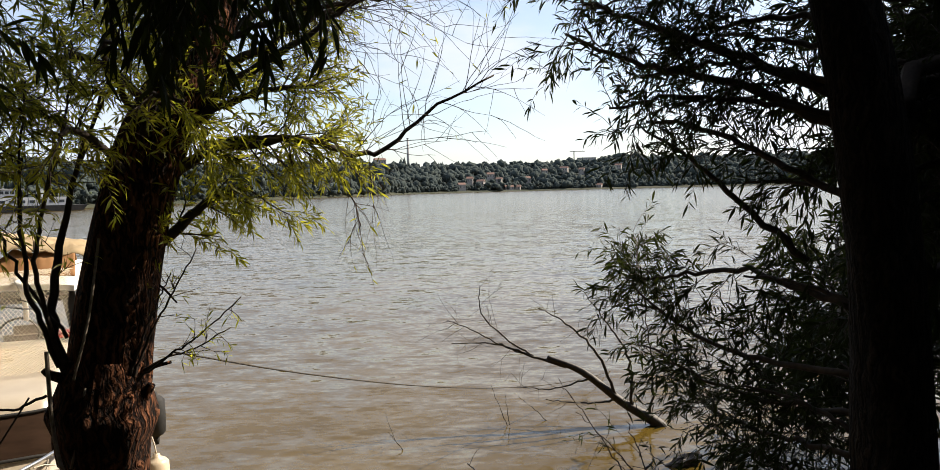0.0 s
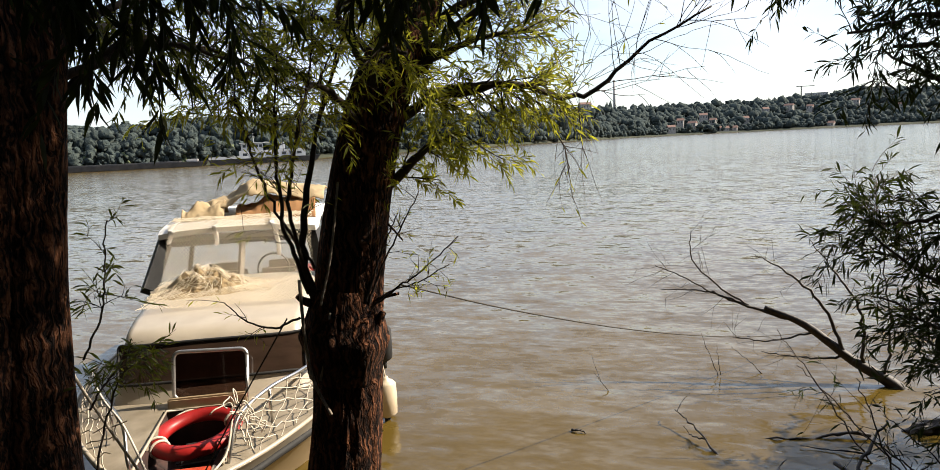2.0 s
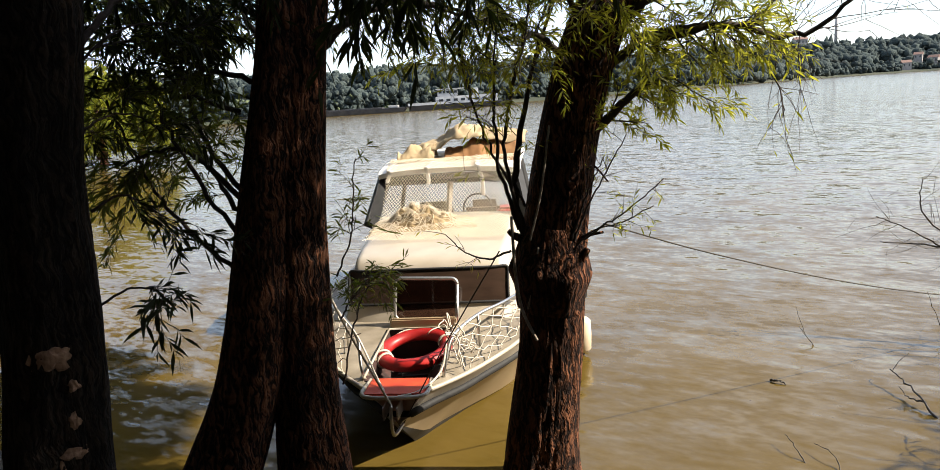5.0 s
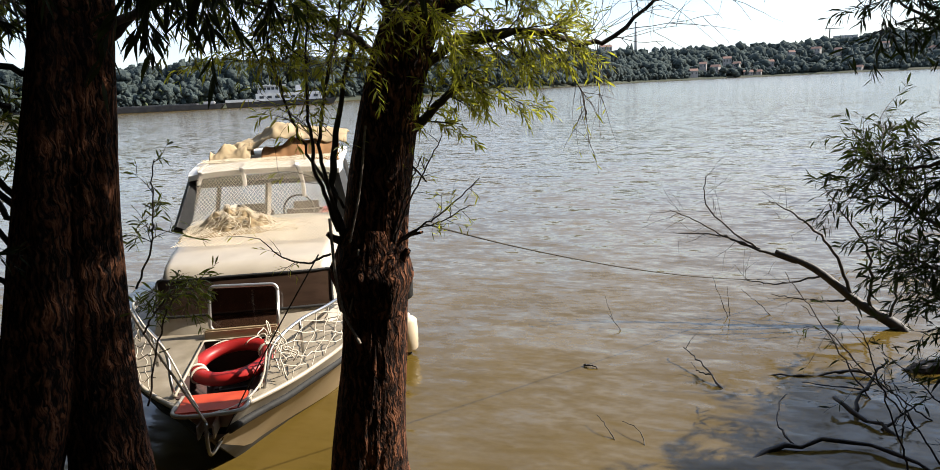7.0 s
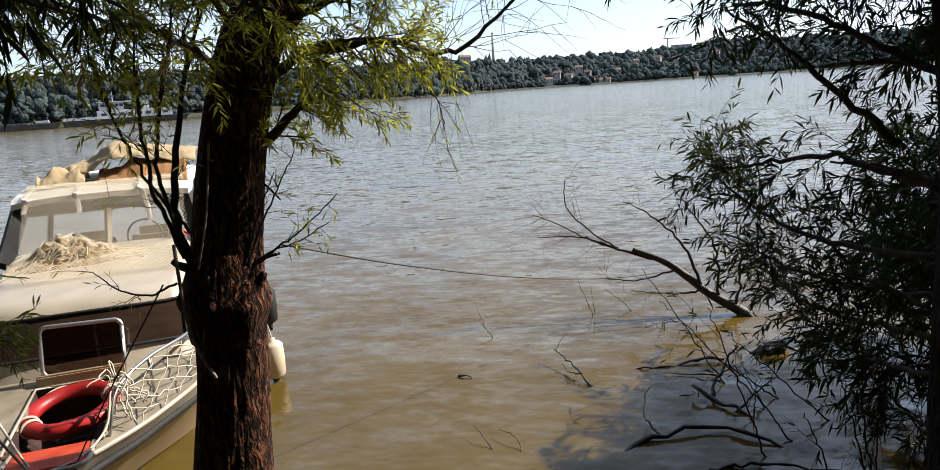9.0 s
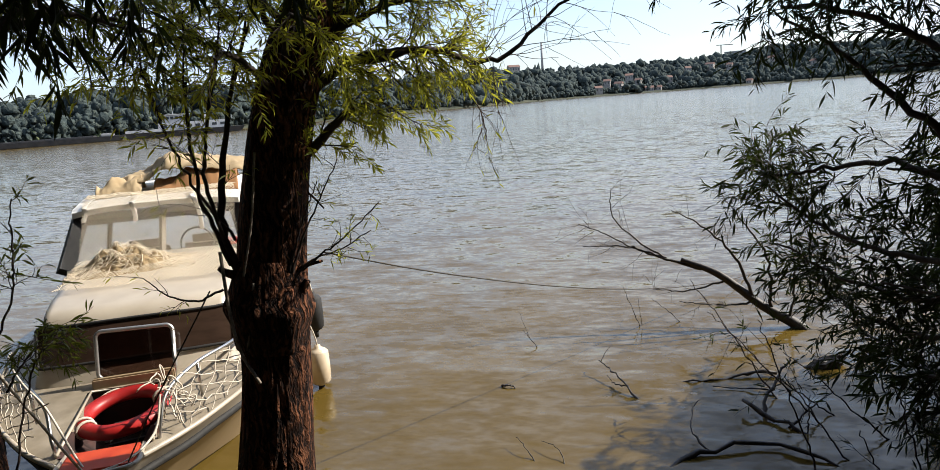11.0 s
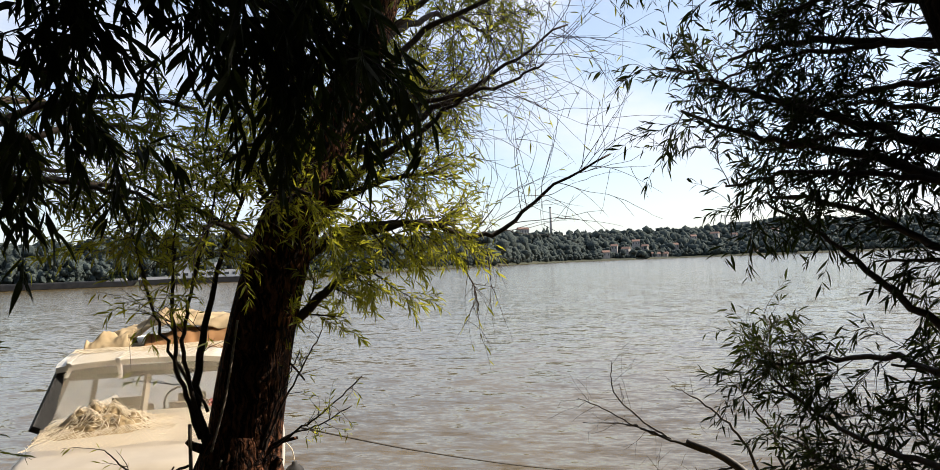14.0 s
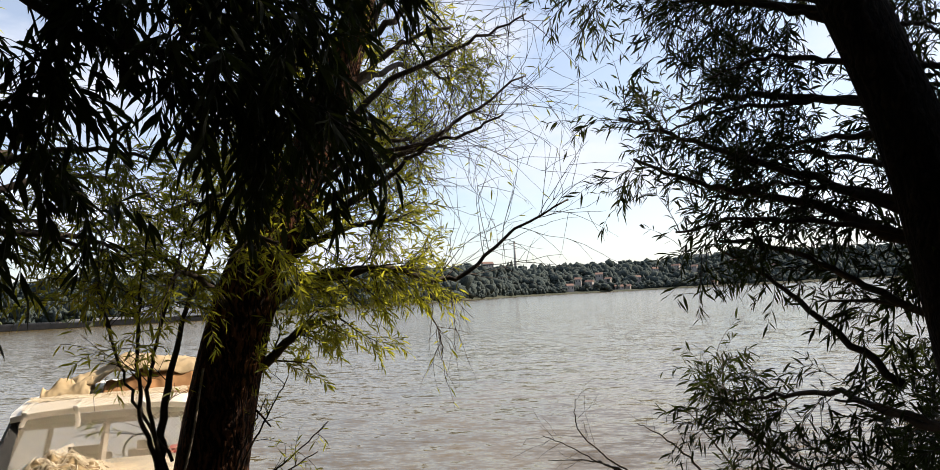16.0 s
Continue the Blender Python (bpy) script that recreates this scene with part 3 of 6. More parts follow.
# ---- willows ----
class Foliage:
    """Twigs and leaves of one tree, gathered into two meshes."""
    def __init__(self, seed, density=1.0, leaf_scale=1.0, sparse=1.0):
        self.rng = np.random.default_rng(seed)
        self.density, self.leaf_scale, self.sparse = density, leaf_scale, sparse
        self.wood, self.limbs, self.lp, self.ld, self.ll = Soup(), [], [], [], []

    def twig(self, p, d, length, droop, leaf, gap, thick=0.003, bare=0.0):
        r = self.rng
        n = 6
        pts = [np.array(p, float)]
        d = np.array(d, float) / (np.linalg.norm(d) + 1e-9)
        for i in range(n):
            d = d + np.array([0, 0, -droop * (0.5 + i / n)]) + r.normal(0, 0.10, 3)
            d /= np.linalg.norm(d)
            pts.append(pts[-1] + d * length / n)
        pts = np.array(pts)
        v, f = tube_data(pts, np.linspace(thick, thick * 0.35, n + 1), 3, cap=False)
        self.wood.add(v, f)
        k = int(length / (gap * self.sparse) * (1 - bare))
        if k > 0:
            s = np.clip(r.uniform(0.12, 1.0, k), 0, 0.999) * n
            i = s.astype(int)
            u = (s - i)[:, None]
            base = pts[i] * (1 - u) + pts[i + 1] * u
            along_ = pts[i + 1] - pts[i]
            along_ /= np.linalg.norm(along_, axis=1, keepdims=True)
            side = np.cross(along_, r.normal(0, 1, (k, 3)))
            side /= np.linalg.norm(side, axis=1, keepdims=True) + 1e-9
            dd = along_ * 0.75 + side * r.uniform(0.35, 1.0, (k, 1)) + np.array([0, 0, -0.12 - droop * 1.2])
            dd /= np.linalg.norm(dd, axis=1, keepdims=True)
            self.lp.append(base)
            self.ld.append(dd)
            self.ll.append(leaf * self.leaf_scale * r.uniform(0.5, 1.15, k))
        return pts

    def branch(self, path, r0, r1, count, length, twigs, twig_len, droop=0.14, leaf=0.09, gap=0.013, bare=0.0, start=0.15, sides=7, spread=1.0, bias=(0, 0, 0)):
        """A limb with side branches, each of which carries twigs."""
        r = self.rng
        pts = spline(path, 22)
        wob = r.normal(0, 1, (22, 3)) * np.linalg.norm(pts[-1] - pts[0]) * 0.006
        wob[0] = 0
        pts = pts + wob
        self.limbs.append(tube_data(pts, np.linspace(r0, r1, 22), sides))
        for k in range(count if bare > 0.5 else max(2, round(count * self.density))):
            s = r.uniform(start, 1.0) * 20.99
            i = int(s)
            p = pts[i] + (pts[i + 1] - pts[i]) * (s - i)
            t = pts[i + 1] - pts[i]
            t /= np.linalg.norm(t)
            side = np.cross(t, r.normal(0, 1, 3))
            side /= np.linalg.norm(side)
            d = t * r.uniform(0.3, 0.9) + side * spread * r.uniform(0.5, 1.1) + np.array(bias)
            sub = self.twig(p, d, length * r.uniform(0.55, 1.2), droop * 0.5, leaf, gap * 1.8, max(0.003, r1 * 0.55), bare)
            for q in range(twigs):
                j = r.integers(1, len(sub))
                tt = sub[j] - sub[j - 1]
                dd = tt / np.linalg.norm(tt) * 0.9 + r.normal(0, 0.55, 3)
                self.twig(sub[j], dd, twig_len * r.uniform(0.5, 1.2), droop, leaf, gap, 0.0022, bare)

    def leaf_mesh(self, name, width=0.15):
        r = self.rng
        p, d, L = np.vstack(self.lp), np.vstack(self.ld), np.concatenate(self.ll)[:, None]
        nrm = np.cross(d, r.normal(0, 1, d.shape) + np.array([0, 0, 0.4]))
        nrm /= np.linalg.norm(nrm, axis=1, keepdims=True) + 1e-9
        side = np.cross(d, nrm)
        w = L * width * r.uniform(0.75, 1.2, L.shape) * 0.5
        curl = L * r.uniform(-0.05, 0.22, L.shape)
        mid = p + d * L * 0.45 - nrm * w * 0.35
        a, b = p + d * L * 0.38 + side * w, p + d * L * 0.38 - side * w
        a2, b2 = p + d * L * 0.68 + side * w * 0.8 - nrm * curl * 0.4, p + d * L * 0.68 - side * w * 0.8 - nrm * curl * 0.4
        tip = p + d * L - nrm * curl + np.array([0, 0, -0.1]) * L
        v = np.stack([p, a, mid, b, a2, b2, tip], 1).reshape(-1, 3)
        base = (np.arange(len(p)) * 7)[:, None, None]
        tri = np.array([(0, 1, 2), (0, 2, 3), (1, 4, 2), (2, 5, 3), (2, 4, 6), (2, 6, 5)])[None]
        idx = (base + tri).reshape(-1, 3)
        me = bpy.data.meshes.new(name)
        me.vertices.add(len(v))
        me.vertices.foreach_set("co", v.ravel())
        me.loops.add(idx.size)
        me.loops.foreach_set("vertex_index", idx.ravel())
        me.polygons.add(len(idx))
        me.polygons.foreach_set("loop_start", np.arange(0, idx.size, 3))
        me.update(calc_edges=True)
        return me


def trunk_mesh(name, path, radii, seed, rings=130, sides=56, flare=0.0, ridge=0.10):
    """A furrowed trunk with a flared, buttressed foot."""
    pts = spline(path, rings)
    rad = np.interp(np.linspace(0, 1, rings), np.linspace(0, 1, len(radii)), radii)
    z0 = pts[0][2]

    def wobble(p, i, ang):
        h = p[2] - z0
        out = []
        foot = flare * math.exp(-max(0, h) / 0.32)
        for a in ang:
            ca, sa = math.cos(a), math.sin(a)
            low = noise.noise((ca * 1.1 + seed, sa * 1.1, h * 0.7))
            warp = 0.5 * noise.noise((ca * 2 + seed, sa * 2, h * 1.7))
            fur = abs(noise.noise((ca * 5.5 + warp + seed, sa * 5.5 + warp, h * 1.3)))
            fine = noise.noise((ca * 14 + seed, sa * 14, h * 4.0))
            out.append(1 + 0.16 * low + ridge * (0.35 - 1.5 * max(0.0, 0.24 - fur)) + 0.025 * fine + foot * (0.75 + 0.7 * math.sin(a * 4 + seed) * 0.5 + 0.3 * low))
        return np.array(out)
    v, f = tube_data(pts, rad, sides, wobble)
    return mesh(name, v, f)


def willow(label, base):
    return root("willow_tree", pose(*base), label, "tree", "willows on the river bank")


def finish(tree, fol, base, wood_mat, leaf_mat, bark_parts, width=0.15):
    off = Matrix.Translation(-Vector(base))
    for name, me in bark_parts:
        ob = part(name, me, wood_mat, tree)
        ob.matrix_basis = off
    for v, f in fol.limbs:
        part("limb", mesh("limb", v, f), TWIG, tree).matrix_basis = off
    ob = tagged(part("twig_work", fol.wood.mesh("twig_work"), TWIG, tree), kind="stuff")
    ob.matrix_basis = off
    ob = tagged(part("crown", fol.leaf_mesh("crown", width), leaf_mat, tree), kind="stuff")
    ob.matrix_basis = off


def willow_by_boat():
    """The leaning willow beside the bow, lit from the river side."""
    base = (-1.5, 2.72, -0.3)
    fo = Foliage(11, 1.05, 0.84, 1.05)
    trunk = trunk_mesh("trunk", [(-1.50, 2.72, -0.4), (-1.48, 2.73, 0.2), (-1.41, 2.77, 1.0), (-1.36, 2.79, 1.75), (-1.26, 2.84, 2.4), (-1.12, 2.91, 2.96), (-0.94, 3.01, 3.4), (-0.70, 3.1, 4.0), (-0.49, 3.17, 4.63), (-0.36, 3.2, 5.3), (-0.2, 3.3, 6.6)],
                       [0.30, 0.240, 0.215, 0.200, 0.175, 0.160, 0.140, 0.115, 0.09, 0.075, 0.05], 3.0, rings=230, sides=110, flare=0.55, ridge=0.13)
    B = fo.branch
    # low limb to the river side, with the yellow-green sprays
    B([(-1.22, 2.87, 2.34), (-0.98, 2.96, 2.56), (-0.85, 3.01, 2.68), (-0.66, 3.16, 2.75)], 0.036, 0.014, 12, 0.26, 5, 0.22, 0.08, gap=0.010)
    B([(-1.12, 2.9, 2.75), (-0.80, 3.05, 2.98), (-0.50, 3.22, 3.03), (-0.22, 3.4, 3.02)], 0.034, 0.013, 32, 0.28, 6, 0.22, 0.02, gap=0.016)
    B([(-1.10, 2.92, 2.9), (-0.85, 3.0, 3.15), (-0.58, 3.1, 3.28), (-0.28, 3.25, 3.34)], 0.030, 0.012, 32, 0.28, 6, 0.22, 0.02, gap=0.016)
    B([(-1.15, 2.9, 2.85), (-1.05, 2.7, 3.1), (-0.95, 2.55, 3.2), (-0.75, 2.45, 3.15)], 0.024, 0.010, 9, 0.28, 5, 0.24, 0.04, gap=0.011)
    for path, n in (([(-1.16, 2.86, 2.75), (-1.20, 2.55, 2.95), (-1.22, 2.35, 3.02), (-1.18, 2.15, 2.98)], 4), ([(-1.10, 2.88, 3.0), (-1.15, 2.6, 3.3), (-1.10, 2.4, 3.4), (-0.95, 2.25, 3.4)], 4),
                    ([(-0.95, 2.98, 3.4), (-1.0, 2.7, 3.7), (-0.95, 2.5, 3.85), (-0.8, 2.35, 3.9)], 5), ([(-1.16, 2.86, 2.8), (-1.42, 2.7, 3.05), (-1.60, 2.6, 3.15), (-1.8, 2.5, 3.1)], 6),
                    ([(-0.75, 3.06, 3.85), (-0.85, 2.8, 4.2), (-0.8, 2.6, 4.4), (-0.6, 2.5, 4.5)], 7)):
        B(path, 0.022, 0.008, n, 0.30, 5, 0.24, 0.03, gap=0.019)
    # long bare bough over the water
    B([(-0.90, 3.02, 2.98), (-0.36, 3.25, 3.02), (-0.02, 3.51, 2.94), (0.33, 3.64, 3.18), (0.77, 3.73, 3.46)], 0.027, 0.006, 26, 0.55, 3, 0.40, 0.05, bare=0.97, start=0.35)
    B([(-0.36, 3.25, 3.02), (-0.22, 3.4, 2.85), (-0.12, 3.5, 2.62), (-0.1, 3.55, 2.45)], 0.008, 0.003, 8, 0.30, 2, 0.25, 0.18, bare=0.9)
    # upper boughs: bare, fanning out
    for path, r0, n in (([(-1.02, 2.95, 3.06), (-0.62, 3.08, 3.4), (-0.29, 3.16, 3.62), (0.08, 3.22, 3.9)], 0.036, 18),
                        ([(-0.84, 3.05, 3.36), (-0.42, 3.3, 3.67), (-0.01, 3.49, 3.94), (0.55, 3.75, 4.36)], 0.030, 26),
                        ([(-0.70, 3.1, 3.73), (-0.4, 3.3, 4.2), (0.09, 3.51, 4.49), (0.58, 3.65, 4.75)], 0.028, 26),
                        ([(-0.52, 3.16, 4.39), (-0.24, 3.34, 4.72), (0.12, 3.51, 5.14), (0.5, 3.7, 5.7)], 0.028, 22),
                        ([(-0.80, 3.06, 3.55), (-0.35, 3.2, 3.75), (0.1, 3.3, 3.85), (0.4, 3.4, 4.0)], 0.022, 18)):
        B(path, r0, 0.006, n, 0.60, 4, 0.42, 0.03, bare=0.96, start=0.25)
    # leafy upper boughs
    for path, n in (([(-0.92, 3.02, 3.45), (-0.65, 3.2, 3.72), (-0.45, 3.35, 3.85), (-0.22, 3.5, 3.9)], 14),
                    ([(-0.75, 3.08, 3.9), (-0.45, 3.3, 4.35), (-0.2, 3.5, 4.6), (0.05, 3.7, 4.75)], 14),
                    ([(-0.62, 3.12, 4.3), (-0.3, 3.4, 4.9), (-0.05, 3.6, 5.3), (0.15, 3.8, 5.6)], 16),
                    ([(-0.85, 3.03, 3.6), (-1.2, 3.2, 4.0), (-1.5, 3.4, 4.2), (-1.9, 3.5, 4.2)], 7),
                    ([(-0.70, 3.1, 4.0), (-1.0, 3.0, 4.5), (-1.4, 3.0, 4.8), (-1.9, 3.0, 4.9)], 8),
                    ([(-1.05, 2.93, 3.1), (-1.35, 3.0, 3.4), (-1.6, 3.1, 3.5), (-1.9, 3.15, 3.45)], 6)):
        B(path, 0.028, 0.010, n, 0.38, 5, 0.26, 0.02, gap=0.019)
    # the back of the crown, out over the water, added to shade the left shallows
    for path in ([(-0.88, 3.04, 3.6), (-1.15, 3.6, 3.9), (-1.35, 4.1, 4.0), (-1.5, 4.5, 3.9)], [(-0.80, 3.06, 3.8), (-0.75, 3.7, 4.1), (-0.7, 4.2, 4.25), (-0.6, 4.7, 4.25)],
                 [(-0.66, 3.12, 4.1), (-0.45, 3.8, 4.5), (-0.35, 4.4, 4.7), (-0.2, 5.0, 4.75)], [(-0.92, 3.02, 3.5), (-1.4, 3.5, 3.8), (-1.8, 4.0, 3.9), (-2.1, 4.4, 3.8)],
                 [(-0.72, 3.1, 4.0), (-0.95, 3.8, 4.5), (-1.05, 4.4, 4.8), (-1.1, 5.0, 4.8)]):
        B(path, 0.028, 0.010, 26, 0.42, 5, 0.30, 0.06, gap=0.014, start=0.35)
    # thin upright stems on the boat side
    for path, r0 in (([(-1.50, 2.66, 1.80), (-1.53, 2.61, 2.10), (-1.47, 2.62, 2.5), (-1.37, 2.67, 2.9), (-1.25, 2.74, 3.3)], 0.030),
                     ([(-1.52, 2.62, 1.85), (-1.57, 2.52, 2.2), (-1.56, 2.44, 2.55), (-1.50, 2.38, 2.9)], 0.016),
                     ([(-1.50, 2.60, 1.90), (-1.51, 2.46, 2.35), (-1.43, 2.43, 2.7), (-1.32, 2.46, 3.1)], 0.014),
                     ([(-1.46, 2.60, 2.0), (-1.62, 2.5, 2.35), (-1.72, 2.45, 2.7), (-1.75, 2.4, 3.0)], 0.010)):
        B(path, r0, 0.006, 7, 0.36, 2, 0.26, 0.06, bare=0.80, start=0.3)
        B(path[-2:] + [tuple(np.array(path[-1]) + (0.05, 0, 0.35))], 0.007, 0.004, 10, 0.32, 4, 0.30, 0.14, gap=0.016)
    # sprouts from the knotted collar
    for path, n, bare in (([(-1.2, 2.66, 1.72), (-1.02, 2.72, 1.86), (-0.85, 2.79, 1.97), (-0.66, 2.87, 2.15)], 8, 0.40),
                          ([(-1.2, 2.66, 1.72), (-1.06, 2.72, 1.84), (-0.92, 2.8, 1.88), (-0.72, 2.86, 1.98)], 7, 0.40),
                          ([(-1.18, 2.66, 1.75), (-1.08, 2.72, 2.0), (-0.98, 2.76, 2.2), (-0.86, 2.8, 2.42)], 6, 0.5),
                          ([(-1.18, 2.66, 1.78), (-1.12, 2.72, 2.0), (-1.06, 2.76, 2.15), (-1.0, 2.8, 2.3)], 5, 0.5),
                          ([(-1.55, 2.55, 1.72), (-1.68, 2.45, 1.68), (-1.82, 2.4, 1.74), (-1.92, 2.36, 1.85)], 4, 0.55)):
        B(path, 0.008, 0.003, n, 0.15, 1, 0.12, 0.05, bare=bare, start=0.4, leaf=0.07, gap=0.014)
    stubs = []
    for path, r in (([(-1.48, 2.68, 1.76), (-1.55, 2.62, 1.80), (-1.585, 2.59, 1.84)], 0.034), ([(-1.48, 2.66, 1.62), (-1.54, 2.60, 1.61), (-1.57, 2.57, 1.63)], 0.040),
                    ([(-1.28, 2.74, 1.55), (-1.17, 2.72, 1.62), (-1.10, 2.72, 1.72)], 0.046), ([(-1.24, 2.74, 1.72), (-1.12, 2.72, 1.80), (-1.0, 2.74, 1.83)], 0.018),
                    ([(-1.22, 2.86, 2.30), (-1.10, 2.88, 2.22), (-1.02, 2.9, 2.12)], 0.010)):
        v, f = tube_data(spline(path, 10), np.linspace(r, r * 0.45, 10), 9)
        stubs.append(("stub", mesh("stub", v, f)))
    collar = trunk_mesh("burl", [(-1.40, 2.74, 1.30), (-1.37, 2.75, 1.55), (-1.35, 2.77, 1.85)], [0.19, 0.255, 0.18], 9.0, rings=26, sides=40, ridge=0.22)
    tree = willow("leaning willow with reddish furrowed bark and yellow-green leaves", base)
    finish(tree, fo, base, BARK, LEAF_SUN, [("trunk", trunk), ("burl", collar)] + stubs, 0.145)
    off = Matrix.Translation(-Vector(base))
    for path, r in (([(-1.52, 2.52, 1.95), (-1.50, 2.50, 1.6), (-1.47, 2.51, 1.35), (-1.38, 2.52, 1.15)], 0.010),
                    ([(-1.36, 2.56, 1.75), (-1.40, 2.54, 1.5), (-1.44, 2.53, 1.35)], 0.007),
                    ([(-1.28, 2.62, 2.5), (-1.33, 2.57, 2.1), (-1.40, 2.53, 1.8)], 0.007)):
        tube("vine", path, r, VINE, tree, "pale dry vine stem", sides=6).matrix_basis = off


willow_by_boat()


def double_willow():
    """Two stems on one foot, dark against the water."""
    base = (-2.6, 1.4, -0.2)
    fo, top = Foliage(23, 0.72, 0.92, 1.55), Foliage(24, 0.66, 1.0, 1.5)
    s1 = trunk_mesh("stem", [(-2.80, 0.76, -0.2), (-2.64, 0.93, 0.5), (-2.47, 1.14, 1.2), (-2.38, 1.29, 2.05), (-2.29, 1.40, 2.71), (-2.24, 1.46, 3.2), (-2.2, 1.55, 4.6), (-2.2, 1.65, 6.5)],
                    [0.26, 0.21, 0.175, 0.145, 0.125, 0.115, 0.09, 0.05], 21.0, flare=0.35, rings=170, sides=80, ridge=0.13)
    s2 = trunk_mesh("stem", [(-2.26, 1.40, -0.2), (-2.30, 1.40, 0.5), (-2.31, 1.42, 1.3), (-2.28, 1.45, 2.04), (-2.22, 1.51, 2.68), (-2.16, 1.56, 3.2), (-2.0, 1.72, 4.6), (-1.8, 1.95, 6.3)],
                    [0.26, 0.200, 0.160, 0.142, 0.128, 0.115, 0.085, 0.04], 27.0, flare=0.35, rings=170, sides=80, ridge=0.13)

    def B(path, *args, **kw):
        fo.branch([tuple(np.array(p) + (0.13, -0.02, 0)) for p in path], *args, **kw)
    for path, n in (([(-2.50, 1.41, 2.85), (-2.72, 1.17, 2.95), (-2.88, 0.95, 3.07), (-3.05, 0.67, 3.02)], 20),
                    ([(-2.58, 1.33, 2.20), (-2.70, 1.2, 2.5), (-2.76, 1.13, 2.82), (-2.80, 1.08, 3.1)], 12),
                    ([(-2.60, 1.31, 2.2), (-2.78, 1.13, 2.50), (-2.90, 1.0, 2.52), (-3.02, 0.88, 2.46)], 12),
                    ([(-2.62, 1.30, 2.1), (-2.78, 1.30, 2.3), (-2.95, 1.30, 2.5), (-3.2, 1.3, 2.75)], 16),
                    ([(-2.45, 1.48, 2.8), (-2.75, 1.6, 3.2), (-3.1, 1.7, 3.4), (-3.5, 1.8, 3.4)], 22),
                    ([(-2.42, 1.5, 3.1), (-2.8, 1.2, 3.5), (-3.3, 1.0, 3.7), (-3.8, 0.9, 3.6)], 24)):
        B(path, 0.017, 0.006, n, 0.36, 6, 0.26, 0.09, gap=0.011)
    # thin shoots that rise from the left flank and hang over the water
    for path, n in (([(-2.62, 1.20, 1.85), (-2.80, 1.02, 2.15), (-2.92, 0.92, 2.45), (-3.02, 0.86, 2.80)], 10),
                    ([(-2.60, 1.22, 2.05), (-2.75, 1.08, 2.45), (-2.84, 1.0, 2.85), (-2.88, 0.96, 3.25)], 10),
                    ([(-2.55, 1.30, 2.7), (-2.9, 0.95, 2.85), (-3.2, 0.7, 2.8), (-3.45, 0.5, 2.65)], 14)):
        B(path, 0.014, 0.005, n, 0.28, 4, 0.22, 0.10, leaf=0.09, gap=0.013, start=0.3)
    # high dense boughs over the water behind, added to darken its reflection
    for path in ([(-2.4, 1.55, 4.2), (-3.8, 2.3, 5.0), (-5.2, 3.0, 5.3), (-6.8, 3.6, 5.2)], [(-2.3, 1.6, 4.6), (-3.6, 3.0, 5.6), (-5.0, 4.2, 6.0), (-6.6, 5.4, 6.0)], [(-2.35, 1.6, 4.8), (-4.2, 1.9, 5.8), (-6.0, 2.2, 6.2), (-8.0, 2.4, 6.0)],
                 [(-2.3, 1.65, 5.2), (-4.2, 3.4, 6.4), (-6.2, 5.0, 7.0), (-8.4, 6.6, 7.2)], [(-2.3, 1.65, 5.4), (-4.6, 2.8, 6.8), (-7.0, 4.0, 7.3), (-9.0, 4.8, 7.2)]):
        top.branch(path, 0.055, 0.014, 42, 0.75, 5, 0.5, 0.10, leaf=0.17, gap=0.024, start=0.22)
    for path, n in (([(-2.28, 1.66, 3.0), (-2.08, 1.83, 3.22), (-1.90, 1.98, 3.22), (-1.66, 2.15, 3.14)], 11),
                    ([(-2.22, 1.70, 3.4), (-1.95, 1.95, 3.6), (-1.7, 2.1, 3.65), (-1.4, 2.3, 3.6)], 11),
                    ([(-2.25, 1.68, 3.3), (-2.1, 2.1, 3.5), (-2.0, 2.5, 3.6), (-1.9, 3.0, 3.5)], 14),
                    ([(-2.25, 1.62, 3.05), (-2.05, 1.95, 3.22), (-1.95, 2.35, 3.24), (-1.9, 2.7, 3.14)], 14),
                    ([(-2.30, 1.65, 3.5), (-2.32, 2.2, 3.7), (-2.40, 2.8, 3.65), (-2.5, 3.3, 3.5)], 16),
                    ([(-2.35, 1.60, 3.2), (-2.50, 2.2, 3.4), (-2.65, 2.8, 3.42), (-2.8, 3.3, 3.3)], 16)):
        B(path, 0.022, 0.008, n, 0.34, 5, 0.28, 0.14, gap=0.012)
    for path, n in (([(-2.28, 1.60, 1.75), (-2.22, 1.68, 1.95), (-2.20, 1.71, 2.15), (-2.18, 1.73, 2.4)], 6),
                    ([(-2.30, 1.58, 1.1), (-2.24, 1.66, 1.45), (-2.19, 1.74, 1.64), (-2.10, 1.8, 1.68)], 7),
                    ([(-2.28, 1.60, 1.5), (-2.24, 1.66, 1.6), (-2.16, 1.74, 1.7), (-2.06, 1.84, 1.72)], 8)):
        B(path, 0.006, 0.003, n * 2, 0.16, 2, 0.13, 0.08, leaf=0.085, gap=0.013, start=0.3)
    tree = willow("twin-stemmed willow with dark bark and drooping leaves", base)
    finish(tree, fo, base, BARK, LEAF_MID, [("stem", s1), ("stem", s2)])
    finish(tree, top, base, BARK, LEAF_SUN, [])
    off = Matrix.Translation(-Vector(base))
